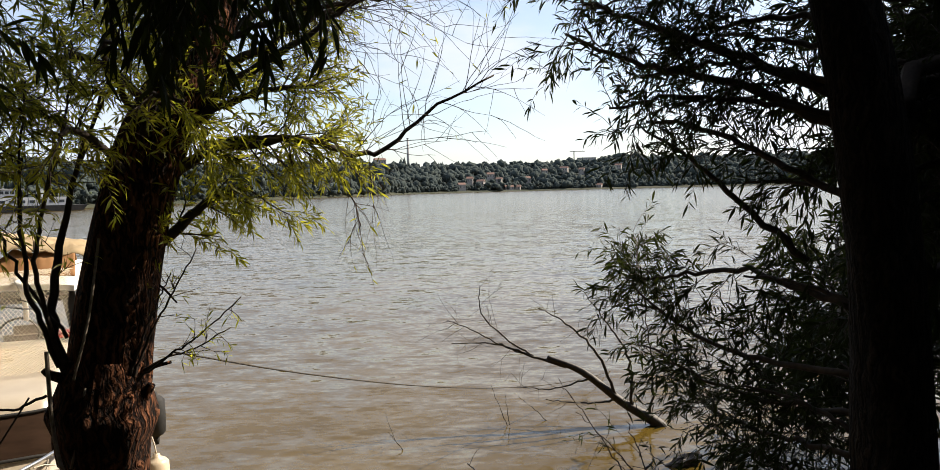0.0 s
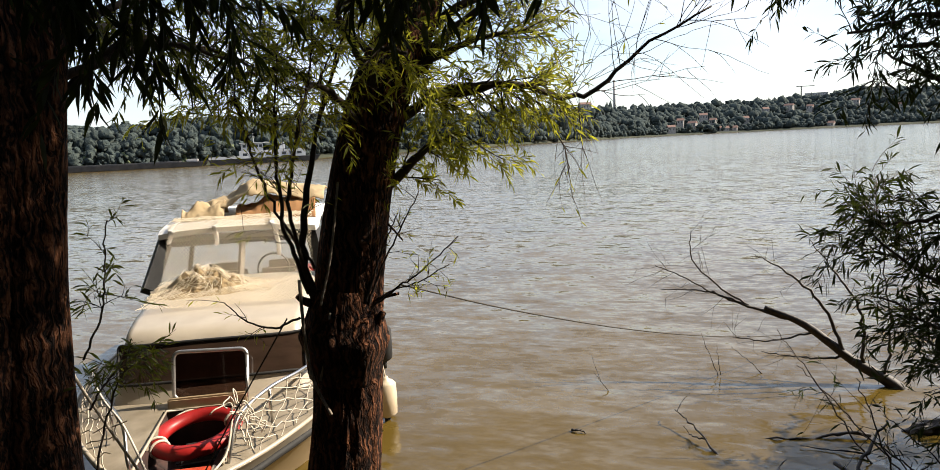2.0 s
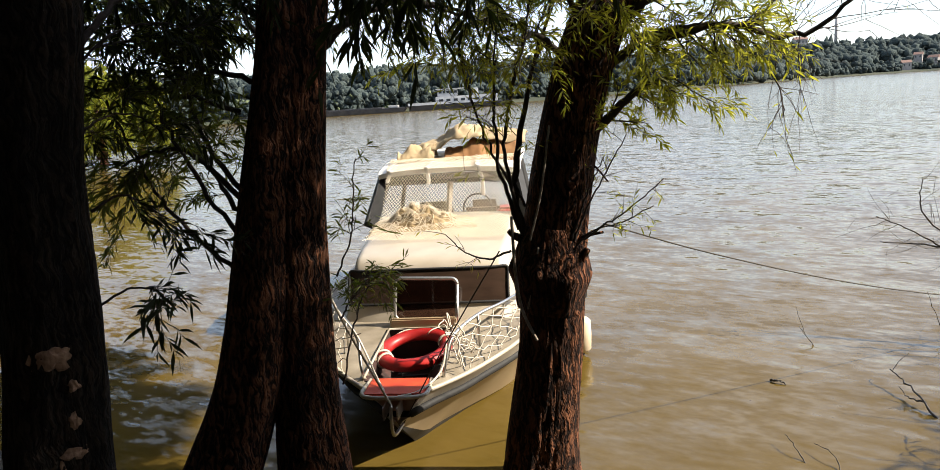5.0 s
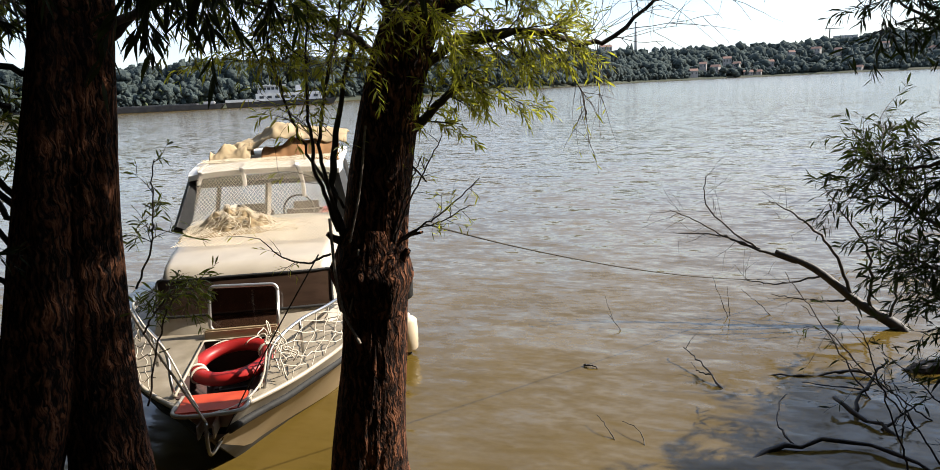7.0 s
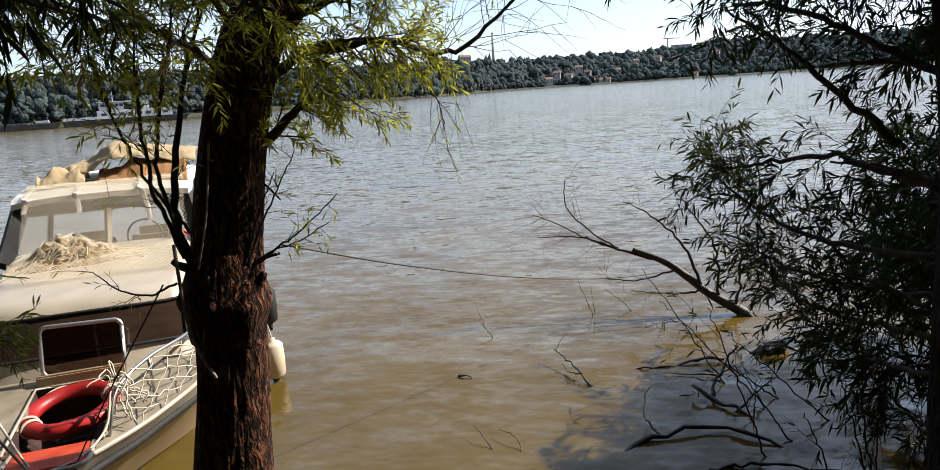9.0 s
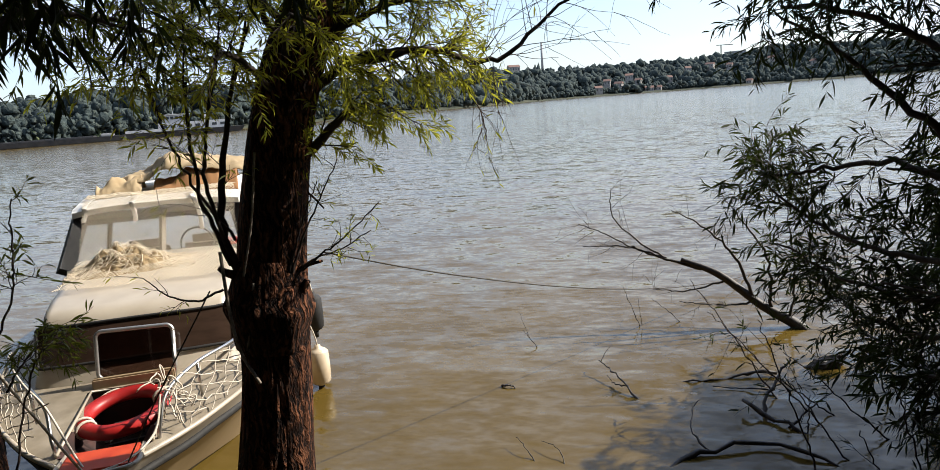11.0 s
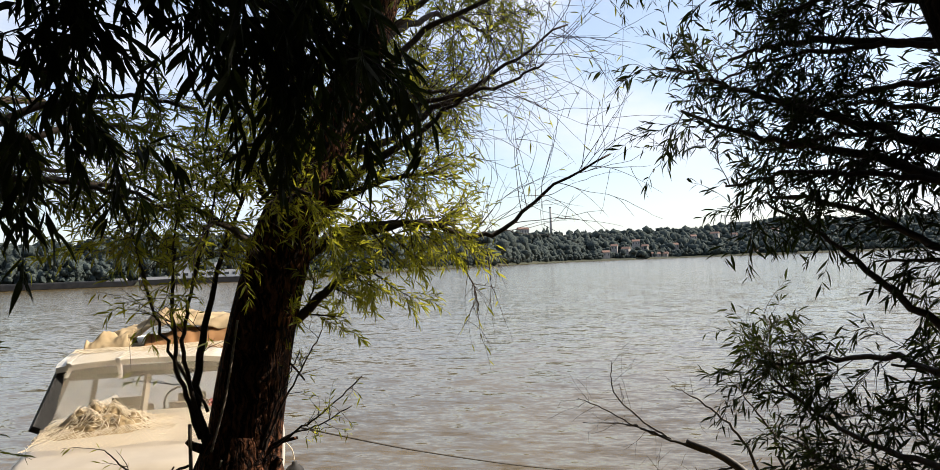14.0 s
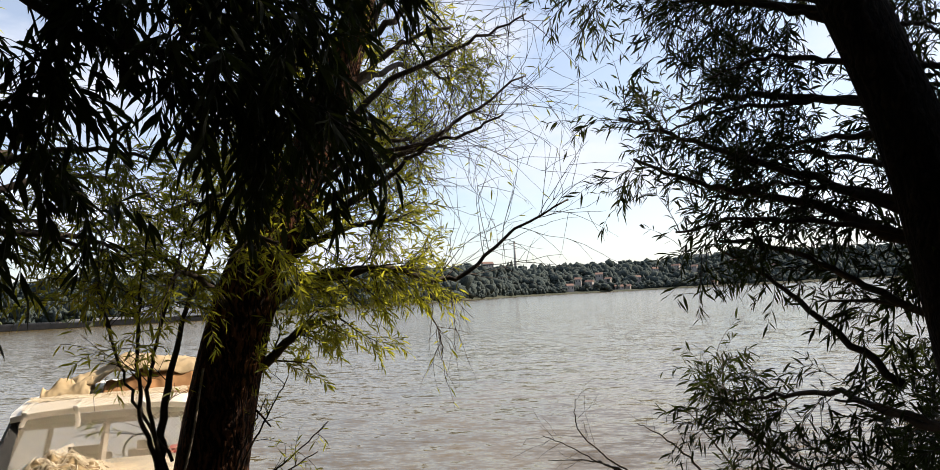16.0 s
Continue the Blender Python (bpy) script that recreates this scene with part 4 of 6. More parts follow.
    for path, r in (([(-2.40, 1.36, 3.2), (-2.38, 1.38, 2.9), (-2.42, 1.36, 2.6)], 0.006), ([(-2.36, 1.40, 3.3), (-2.30, 1.45, 3.0), (-2.34, 1.44, 2.5), (-2.40, 1.40, 2.2)], 0.006),
                    ([(-2.30, 1.48, 3.3), (-2.25, 1.5, 2.9), (-2.24, 1.5, 2.6)], 0.005), ([(-2.44, 1.34, 3.05), (-2.34, 1.40, 3.1), (-2.28, 1.47, 3.08)], 0.006)):
        tube("vine", path, r, VINE, tree, "pale dry vine stem", sides=6).matrix_basis = off


double_willow()


def near_willow():
    """The mossy willow at the edge of the path, leaves hanging from it."""
    base = (-2.72, 0.2, 0.3)
    fo = Foliage(31, 0.41, 1.08, 1.40)
    tr = trunk_mesh("trunk", [(-2.72, 0.14, 0.0), (-2.67, 0.20, 1.1), (-2.645, 0.25, 1.65), (-2.635, 0.28, 2.05), (-2.625, 0.30, 2.5), (-2.575, 0.39, 3.12), (-2.5, 0.6, 4.4), (-2.4, 0.8, 6.4)],
                    [0.30, 0.205, 0.19, 0.18, 0.172, 0.165, 0.13, 0.06], 33.0, flare=0.35, rings=170, sides=80, ridge=0.13)

    def B(path, *args, **kw):
        fo.branch([tuple(np.array(p) + (0.06, 0.07, 0)) for p in path], *args, **kw)
    for path, n, lf in (([(-2.60, 0.40, 2.30), (-2.55, 0.52, 2.36), (-2.50, 0.60, 2.30), (-2.45, 0.68, 2.22)], 7, 0.12),
                        ([(-2.62, 0.37, 1.86), (-2.56, 0.48, 1.92), (-2.50, 0.57, 1.90), (-2.46, 0.64, 1.82)], 6, 0.14),
                        ([(-2.62, 0.37, 2.6), (-2.6, 0.5, 2.7), (-2.58, 0.65, 2.72), (-2.55, 0.8, 2.62)], 10, 0.12),
                        ([(-2.60, 0.40, 2.9), (-2.55, 0.65, 3.1), (-2.5, 0.9, 3.12), (-2.45, 1.1, 3.0)], 16, 0.12)):
        B(path, 0.007, 0.003, round(n * 1.8), 0.26, 3, 0.20, 0.10, leaf=lf * 0.72, gap=0.014)
    # boughs that hang over the path's edge
    for path in ([(-2.6, 0.45, 3.3), (-2.9, 0.85, 3.65), (-3.2, 1.2, 3.7), (-3.5, 1.5, 3.55)], [(-2.62, 0.4, 3.5), (-3.0, 0.6, 3.85), (-3.4, 0.8, 3.85), (-3.8, 1.0, 3.6)],
                 [(-2.6, 0.45, 3.0), (-2.7, 0.75, 3.25), (-2.75, 1.05, 3.3), (-2.8, 1.3, 3.2)]):
        B(path, 0.018, 0.006, 40, 0.36, 5, 0.30, 0.20, leaf=0.10, gap=0.014, start=0.25)
    # boughs overhead that droop towards the water
    for path, n in (([(-2.5, 0.55, 3.9), (-1.8, 0.4, 4.35), (-1.02, 0.66, 4.25), (-0.74, 0.92, 4.12), (-0.35, 1.17, 4.12), (0.02, 1.34, 3.98)], 50),
                    ([(-2.45, 0.6, 3.7), (-1.7, 0.5, 3.95), (-0.97, 0.71, 3.80), (-0.73, 0.93, 3.72), (-0.47, 1.11, 3.66), (-0.25, 1.24, 3.58)], 52),
                    ([(-2.4, 0.7, 4.3), (-1.3, 0.7, 4.7), (-0.74, 0.92, 4.3), (-0.52, 1.08, 3.95), (-0.36, 1.19, 3.68)], 34),
                    ([(-2.5, 0.6, 3.5), (-1.9, 0.6, 3.65), (-1.4, 0.75, 3.55), (-1.05, 0.95, 3.42)], 36),
                    ([(-2.5, 0.6, 4.5), (-1.5, 1.3, 5.0), (-0.8, 1.8, 5.0), (-0.3, 2.2, 4.8)], 40)):
        B(path, 0.030, 0.008, n, 0.42, 6, 0.34, 0.26, leaf=0.115, gap=0.013, start=0.3)
    tree = willow("old willow with pale patchy bark and shade-toned hanging leaves", base)
    # mossy trunk and hanging leaves take the shade-toned copies
    finish(tree, fo, base, BARK_SHADE, LEAF_SHADE, [("trunk", tr)], 0.16)
    # scars where the outer bark has come away
    r = np.random.default_rng(35)
    for ang, z, w, h in ((-28, 1.72, 0.075, 0.055), (-14, 1.42, 0.03, 0.05), (-22, 1.28, 0.05, 0.035), (-40, 1.20, 0.03, 0.09), (-8, 1.58, 0.025, 0.03), (-52, 1.5, 0.03, 0.08)):
        bm = bmesh.new()
        bmesh.ops.create_icosphere(bm, subdivisions=3, radius=1)
        off = r.uniform(0, 40)
        for p in bm.verts:
            d = p.co.normalized()
            k = 1 + 0.55 * noise.noise(d * 2.1 + Vector((off, 0, 0))) + 0.25 * noise.noise(d * 6 + Vector((off, 0, 0)))
            p.co = Vector((d.x * w * k, d.y * 0.022 * k, d.z * h * k))
        a = radians(ang)
        cx, cy = -2.65 + 0.185 * math.cos(a), 0.25 + 0.185 * math.sin(a)
        part("bark_scar", bm, INNER_BARK, tree, "pale patch where bark has peeled away", pose(cx - base[0], cy - base[1], z - base[2], 0, 0, ang + 90))


near_willow()


def right_willow():
    """The shade-toned willow that leans over the water, its leafy boughs down to the surface."""
    base = (2.62, 2.38, 0.0)
    fo = Foliage(41, 0.95, 1.04, 1.82)
    tr = trunk_mesh("trunk", [(2.56, 2.10, -0.3), (2.52, 2.13, 0.7), (2.49, 2.15, 1.39), (2.45, 2.17, 2.16), (2.37, 2.21, 2.97), (2.27, 2.24, 3.52), (2.12, 2.27, 4.05), (1.98, 2.32, 4.5), (1.75, 2.42, 5.1), (1.45, 2.6, 6.0), (1.25, 2.8, 7.0)],
                    [0.24, 0.185, 0.165, 0.155, 0.148, 0.142, 0.135, 0.125, 0.11, 0.08, 0.05], 44.0, flare=0.4)

    def B(path, *args, **kw):
        fo.branch([tuple(np.array(p) + (-0.10, -0.22, 0)) for p in path], *args, **kw)
    upper = (([(2.42, 2.52, 2.93), (2.08, 2.88, 3.2), (1.69, 3.23, 3.37), (1.30, 3.5, 3.60)], 0.045, 20),
             ([(2.45, 2.50, 2.6), (2.19, 2.83, 2.84), (1.92, 3.16, 3.03), (1.72, 3.33, 3.06)], 0.032, 13),
             ([(2.30, 2.54, 4.02), (1.93, 2.99, 4.3), (1.5, 3.41, 4.6), (1.0, 3.66, 4.75)], 0.045, 34),
             ([(2.38, 2.54, 3.1), (1.99, 2.98, 3.40), (1.56, 3.39, 3.69), (1.25, 3.65, 3.92)], 0.040, 18),
             ([(2.35, 2.55, 3.6), (1.98, 3.0, 3.8), (1.75, 3.35, 3.9), (1.6, 3.6, 3.9)], 0.035, 18),
             ([(2.10, 2.62, 4.6), (1.7, 3.0, 5.1), (1.3, 3.3, 5.4), (0.9, 3.5, 5.5)], 0.035, 26),
             ([(2.15, 2.6, 4.5), (1.75, 2.85, 5.0), (1.35, 3.05, 5.2), (1.0, 3.2, 5.15)], 0.030, 44),
             ([(2.0, 2.66, 4.8), (2.3, 2.95, 5.2), (2.5, 3.3, 5.3), (2.7, 3.7, 5.2)], 0.030, 44),
             ([(2.3, 2.55, 4.1), (2.65, 2.9, 4.5), (2.9, 3.3, 4.7), (3.1, 3.8, 4.6)], 0.030, 40),
             ([(2.45, 2.5, 3.3), (2.6, 2.9, 3.6), (2.7, 3.3, 3.7), (2.7, 3.7, 3.6)], 0.035, 28),
             ([(2.5, 2.5, 2.9), (2.9, 3.0, 3.2), (3.3, 3.5, 3.3), (3.6, 4.0, 3.1)], 0.035, 28))
    for path, r0, n in upper:
        B(path, r0 * 0.65, 0.009, n, 0.35, 6, 0.25, 0.07, leaf=0.082, gap=0.013, start=0.12)
    # boughs that fill the crown between them
    r = fo.rng
    for k in range(16):
        z = 2.9 + 2.5 * (k + 0.5) / 16
        c = np.array([float(np.interp(z, [2.9, 3.5, 4.05, 4.5, 5.4], [2.48, 2.37, 2.22, 2.08, 1.75])), 2.50, z])
        a = radians(r.uniform(95, 165))
        reach = r.uniform(0.7, 1.35)
        e = c + np.array([math.cos(a) * reach, math.sin(a) * reach * 1.05, r.uniform(0.05, 0.45)])
        B([c, c * 0.66 + e * 0.34 + [0, 0, 0.06], c * 0.33 + e * 0.67 + [0, 0, 0.08], e], 0.018, 0.006, 11, 0.32, 5, 0.24, 0.08, leaf=0.08, gap=0.0125, start=0.2)
    for k in range(12):
        z = 2.3 + 3.2 * (k + 0.5) / 12
        c = np.array([float(np.interp(z, [2.3, 3.5, 4.5, 5.5], [2.55, 2.40, 2.1, 1.75])), 2.50, z])
        a = radians(r.uniform(20, 80))
        e = c + np.array([math.cos(a) * 1.3, math.sin(a) * 1.3, r.uniform(0.0, 0.3)])
        B([c, c * 0.66 + e * 0.34, c * 0.33 + e * 0.67 + [0, 0, 0.05], e], 0.020, 0.007, 13, 0.36, 5, 0.26, 0.08, leaf=0.085, gap=0.0125, start=0.2)
    # close growth about the stem
    for z in (1.5, 2.1, 2.6, 3.1):
        B([(2.50, 2.46, z), (2.42, 2.62, z + 0.06), (2.30, 2.82, z + 0.10), (2.16, 3.02, z + 0.10)], 0.016, 0.006, 8, 0.30, 5, 0.24, 0.08, leaf=0.085, gap=0.012, start=0.15)
    # bare forked bough
    B([(2.40, 2.80, 2.30), (2.13, 3.07, 2.62), (1.92, 3.26, 2.87), (1.71, 3.43, 3.05)], 0.022, 0.006, 9, 0.35, 2, 0.25, 0.08, leaf=0.09, bare=0.6, start=0.3)
    low = (([(2.47, 2.50, 2.1), (2.20, 3.06, 2.22), (1.95, 3.45, 2.16), (1.68, 3.62, 2.12)], 0.030, 20),
           ([(2.47, 2.48, 1.8), (2.20, 3.06, 1.76), (1.95, 3.49, 1.85), (1.70, 3.66, 2.1)], 0.028, 20),
           ([(2.50, 2.50, 1.6), (2.30, 3.10, 1.50), (2.10, 3.60, 1.50), (1.85, 3.9, 1.65)], 0.026, 20),
           ([(2.52, 2.52, 1.4), (2.42, 3.2, 1.25), (2.30, 3.8, 1.20), (2.1, 4.3, 1.35)], 0.026, 20),
           ([(2.55, 2.55, 1.2), (2.6, 3.3, 0.95), (2.6, 4.0, 0.85), (2.45, 4.6, 0.9)], 0.024, 18),
           ([(2.55, 2.55, 1.9), (2.8, 3.2, 2.0), (3.0, 3.9, 1.9), (3.0, 4.6, 1.6)], 0.026, 20),
           ([(2.6, 2.55, 1.3), (3.0, 3.2, 1.2), (3.3, 3.9, 1.0), (3.4, 4.6, 0.8)], 0.024, 18),
           ([(2.55, 2.55, 1.0), (2.75, 3.1, 0.65), (2.9, 3.6, 0.5), (2.95, 4.2, 0.45)], 0.02, 15))
    for path, r0, n in low:
        B(path, r0 * 0.7, 0.006, round(n * 1.08), 0.32, 5, 0.25, 0.05, leaf=0.088, gap=0.0135, start=0.2, bias=(0.05, 0.1, 0.15))
    # stiff shoots standing in the shallows
    for k in range(16):
        x, y = r.uniform(2.1, 3.6), r.uniform(3.1, 5.2)
        p = np.array([x, y, -0.05])
        d = np.array([-0.5 + r.normal(0, 0.3), r.normal(0, 0.3), 1.0])
        L = r.uniform(0.5, 1.3)
        B([p, p + d * L * 0.3, p + d * L * 0.65 + [0, 0, 0.02], p + d * L * 0.9], 0.008, 0.003, 4, 0.25, 1, 0.2, 0.05, leaf=0.09, bare=0.55, start=0.35, sides=5)
    # crown carried on over the water beyond, mostly unseen, added thick to shade it
    fo.sparse = 1.0
    for path, n in (([(2.45, 2.5, 2.9), (3.9, 3.9, 3.1), (5.2, 5.3, 3.2), (6.2, 6.9, 3.2)], 70), ([(2.45, 2.5, 2.6), (4.1, 4.0, 2.7), (5.6, 5.6, 2.6), (6.8, 7.4, 2.4)], 65),
                    ([(2.5, 2.45, 3.0), (3.7, 3.1, 3.4), (4.6, 4.0, 3.5), (5.4, 5.1, 3.5)], 60), ([(2.5, 2.45, 2.9), (3.9, 3.7, 3.3), (5.1, 5.1, 3.5), (6.0, 6.9, 3.5)], 70),
                    ([(2.5, 2.45, 3.0), (3.5, 2.8, 3.6), (4.5, 3.4, 3.9), (5.6, 4.2, 3.9)], 50), ([(2.55, 2.45, 2.2), (3.8, 3.6, 2.2), (4.9, 4.9, 2.1), (5.8, 6.2, 1.9)], 60),
                    ([(2.6, 2.5, 1.5), (3.3, 4.0, 1.6), (4.0, 5.5, 1.9), (4.8, 6.9, 2.4)], 32), ([(2.6, 2.6, 1.0), (3.3, 3.8, 1.0), (3.9, 5.0, 1.2), (4.5, 6.2, 1.6)], 34)):
        B(path, 0.05, 0.014, n, 0.80, 6, 0.5, 0.12, leaf=0.15, gap=0.02, start=0.15)
    tree = willow("shade-toned leaning willow with boughs down to the water", base)
    finish(tree, fo, base, BARK_SHADE, LEAF_SHADE, [("trunk", tr)], 0.15)


right_willow()


def shade_willow():
    """Unseen tall willow further along, added to cast shade across the near bank."""
    base = (7.6, 4.98, -0.3)
    fo = Foliage(61)
    tr = trunk_mesh("trunk", [(7.6, 4.98, -0.4), (7.65, 5.0, 2), (7.6, 5.0, 5), (7.55, 4.95, 9), (7.5, 4.9, 13.5)], [0.36, 0.30, 0.24, 0.17, 0.05], 61.0, rings=60, sides=24, flare=0.3)
    r = fo.rng
    ahead, across = np.array([0.906, 0.423, 0]), np.array([-0.423, 0.906, 0])
    for k in range(46):
        c = np.array([7.58, 4.98, 2.4 + 10.8 * (k + 0.5) / 46])
        e = c + ahead * r.uniform(-1.5, 1.5) + across * r.uniform(-1.0, 0.75) + [0, 0, 0.5]
        fo.branch([c, c * 0.6 + e * 0.4 + [0, 0, 0.15], e * 0.8 + c * 0.2 + [0, 0, 0.12], e], 0.05, 0.012, 9, 0.55, 4, 0.4, 0.08, leaf=0.25, gap=0.030, start=0.2)
    # out-of-view limbs, added to shade the water beside the boat
    for lift, far, s in ((10.2, 2.7, 0.0), (10.7, 3.2, 0.8), (11.0, 3.9, -0.4), (11.5, 4.4, 0.5), (11.7, 3.4, 1.0)):
        c = np.array([7.52, 4.93, lift - 0.6])
        e = np.array([7.52, 4.93, lift]) + across * far + ahead * s
        fo.branch([c, c * 0.66 + e * 0.34 + [0, 0, 0.3], c * 0.3 + e * 0.7 + [0, 0, 0.25], e], 0.08, 0.015, 42, 0.45, 5, 0.35, 0.0, leaf=0.25, gap=0.028, start=0.62)
    tree = willow("unseen tall willow added to shade the near bank", base)
    finish(tree, fo, base, BARK, LEAF_SHADE, [("trunk", tr)], 0.22)


shade_willow()


# ---- the wooded headland along the near shore ----
def headland():
    v, f = [], []
    nr, na = 9, 48
    for j in range(nr):
        k = j / (nr - 1)
        for i in range(na):
            a = 2 * math.pi * i / na
            edge = 1 + 0.10 * noise.noise((math.cos(a) * 1.7, math.sin(a) * 1.7, 4)) + 0.04 * noise.noise((math.cos(a) * 7, math.sin(a) * 7, 2))
            v.append((-54 + 18.5 * edge * k * math.cos(a), 11 + 17 * edge * k * math.sin(a), -0.4 + 1.7 * (1 - k ** 6) + 0.25 * noise.noise((a * 3, k * 4, 1)) * (k < 1)))
    for j in range(nr - 1):
        for i in range(na):
            f.append((j * na + i, j * na + (i + 1) % na, (j + 1) * na + (i + 1) % na, (j + 1) * na + i))
    tagged(part("headland", mesh("headland", v, f), EARTH), "low earth shore under sunlit willows", "ground", kind="structure")


headland()


def shore_tree(seed, height, m, label):
    """A broad riverside willow, seen whole from afar."""
    ob = root("shore_tree", m, label, "tree", "trees on the headland")
    fo = Foliage(seed)
    r = fo.rng
    trunk = trunk_mesh("trunk", [(0, 0, -0.4), (0.15, 0.1, height * 0.25), (-0.1, 0.2, height * 0.55), (0.1, 0.0, height * 0.9)], [0.20, 0.16, 0.10, 0.03], seed, rings=30, sides=16, flare=0.4)
    part("trunk", trunk, BARK, ob)
    for k in range(34):
        z = height * (0.14 + 0.78 * (k + 0.5) / 34)
        a = k * 2.4 + r.uniform(-0.4, 0.4)
        reach = height * (0.40 - 0.24 * (z / height)) * r.uniform(0.7, 1.25)
        c = np.array([0.0, 0.1, z])
        e = c + np.array([math.cos(a) * reach, math.sin(a) * reach, r.uniform(-0.05, 0.16) * height])
        fo.branch([c, c * 0.65 + e * 0.35 + [0, 0, 0.5], c * 0.3 + e * 0.7 + [0, 0, 0.4], e], 0.04, 0.012, 8, 0.8, 4, 0.6, 0.16, leaf=0.26, gap=0.055, start=0.25)
    for v, f in fo.limbs:
        part("limb", mesh("limb", v, f), TWIG, ob)
    tagged(part("twig_work", fo.wood.mesh("twig_work"), TWIG, ob), kind="stuff")
    tagged(part("crown", fo.leaf_mesh("crown", 0.30), LEAF_SUN, ob), kind="stuff")
    return ob


# unseen trees, added so that their crowns darken the reflection in the left water
def reflection_tree(seed, m):
    ob = root("reflection_tree", m, "unseen tall willow added to darken the mirrored shallows", "tree", "tall trees along the near shore")
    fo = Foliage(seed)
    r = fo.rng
    part("trunk", trunk_mesh("trunk", [(0, 0, -0.6), (0.2, 0.2, 4), (0.6, 0.8, 9), (0.9, 1.4, 15)], [0.5, 0.40, 0.28, 0.06], seed, rings=40, sides=20, flare=0.4), BARK_SHADE, ob)
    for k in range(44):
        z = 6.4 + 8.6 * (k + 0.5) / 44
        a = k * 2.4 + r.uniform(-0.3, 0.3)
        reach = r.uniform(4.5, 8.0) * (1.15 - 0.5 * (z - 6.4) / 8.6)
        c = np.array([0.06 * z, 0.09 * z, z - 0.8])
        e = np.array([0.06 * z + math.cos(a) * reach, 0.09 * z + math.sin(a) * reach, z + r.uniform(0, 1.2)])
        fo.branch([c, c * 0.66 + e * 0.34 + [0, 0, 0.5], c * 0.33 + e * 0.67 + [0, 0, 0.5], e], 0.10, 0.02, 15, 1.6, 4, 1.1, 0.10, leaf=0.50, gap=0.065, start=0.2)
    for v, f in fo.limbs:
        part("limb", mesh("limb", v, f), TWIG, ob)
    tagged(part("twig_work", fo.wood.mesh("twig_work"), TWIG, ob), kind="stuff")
    tagged(part("crown", fo.leaf_mesh("crown", 0.32), LEAF_SHADE, ob), kind="stuff")
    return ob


_tall = reflection_tree(81, pose(-19.5, 5.0, 0))
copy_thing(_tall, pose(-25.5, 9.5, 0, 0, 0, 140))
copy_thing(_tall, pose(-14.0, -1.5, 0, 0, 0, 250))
_tree_a = shore_tree(71, 4.6, pose(-37.2, 21.0, 0.7, 0, 0, 20), "broad sunlit yellow-green willow on the shore")
_tree_b = shore_tree(73, 3.6, pose(-38.0, 16.0, 0.8, 0, 0, 100), "low bushy willow at the water's edge")
for _k, (_x, _y, _s, _r) in enumerate(((-40.5, 25.5, 1.05, 75), (-43.0, 19.5, 1.2, 150), (-38.5, 11.0, 1.0, 200), (-45.0, 25.5, 1.1, 260), (-41.0, 6.0, 1.1, 310), (-46.0, 13.0, 1.35, 40), (-50.0, 20.0, 1.3, 120), (-36.2, 18.6, 0.62, 220), (-37.5, 24.6, 0.6, 10))):
    copy_thing(_tree_b if _k % 2 else _tree_a, pose(_x, _y, 0.7, 0, 0, _r)).scale = (_s, _s, _s * 0.9)


# ---- drowned wood and sticks ----
def drowned_log():
    ob = root("drowned_branch", pose(2.7, 6.8, 0), "dead forked bough rising out of the water", "driftwood")
    off = pose(-2.7, -6.8, 0)
    fo = Foliage(51)
    log = trunk_mesh("log", [(2.82, 6.76, -0.25), (2.72, 6.78, 0.0), (2.31, 6.88, 0.25), (1.89, 6.95, 0.58), (1.48, 7.0, 0.76)], [0.085, 0.062, 0.045, 0.037, 0.022], 5.0, rings=60, sides=20, ridge=0.3)
    part("log", log, DEAD, ob).matrix_basis = off
    for path, r in (([(1.7, 6.97, 0.65), (1.26, 7.01, 0.79), (0.9, 7.03, 0.92), (0.39, 7.02, 0.95)], 0.020),
                    ([(1.32, 7.01, 0.78), (1.0, 7.03, 0.99), (0.74, 7.03, 1.28), (0.72, 7.03, 1.61)], 0.014),
                    ([(1.39, 7.01, 0.74), (0.93, 7.03, 0.92), (0.6, 7.03, 1.11), (0.33, 7.02, 1.22)], 0.012),
                    ([(2.25, 6.89, 0.30), (2.01, 6.93, 0.85), (1.65, 6.98, 1.19), (1.39, 7.0, 1.33)], 0.022),
                    ([(2.43, 6.85, 0.2), (2.37, 6.87, 0.79), (2.13, 6.91, 1.19), (1.89, 6.95, 1.52)], 0.020),
                    ([(1.95, 6.94, 0.51), (1.51, 6.99, 0.39), (1.12, 7.02, 0.42)], 0.012),
                    ([(2.31, 6.88, 0.28), (1.92, 6.94, 0.23), (1.45, 7.0, 0.26)], 0.016),
                    ([(2.6, 6.8, 0.1), (2.65, 6.82, 0.6), (2.6, 6.85, 1.1), (2.55, 6.9, 1.6)], 0.016)):
        fo.branch(path, r, 0.004, 7, 0.36, 2, 0.24, -0.02, bare=1.0, start=0.3)
    for v, f in fo.limbs:
        part("limb", mesh("limb", v, f), DEAD, ob).matrix_basis = off
    tagged(part("twig_work", fo.wood.mesh("twig_work"), DEAD, ob), kind="stuff").matrix_basis = off


drowned_log()


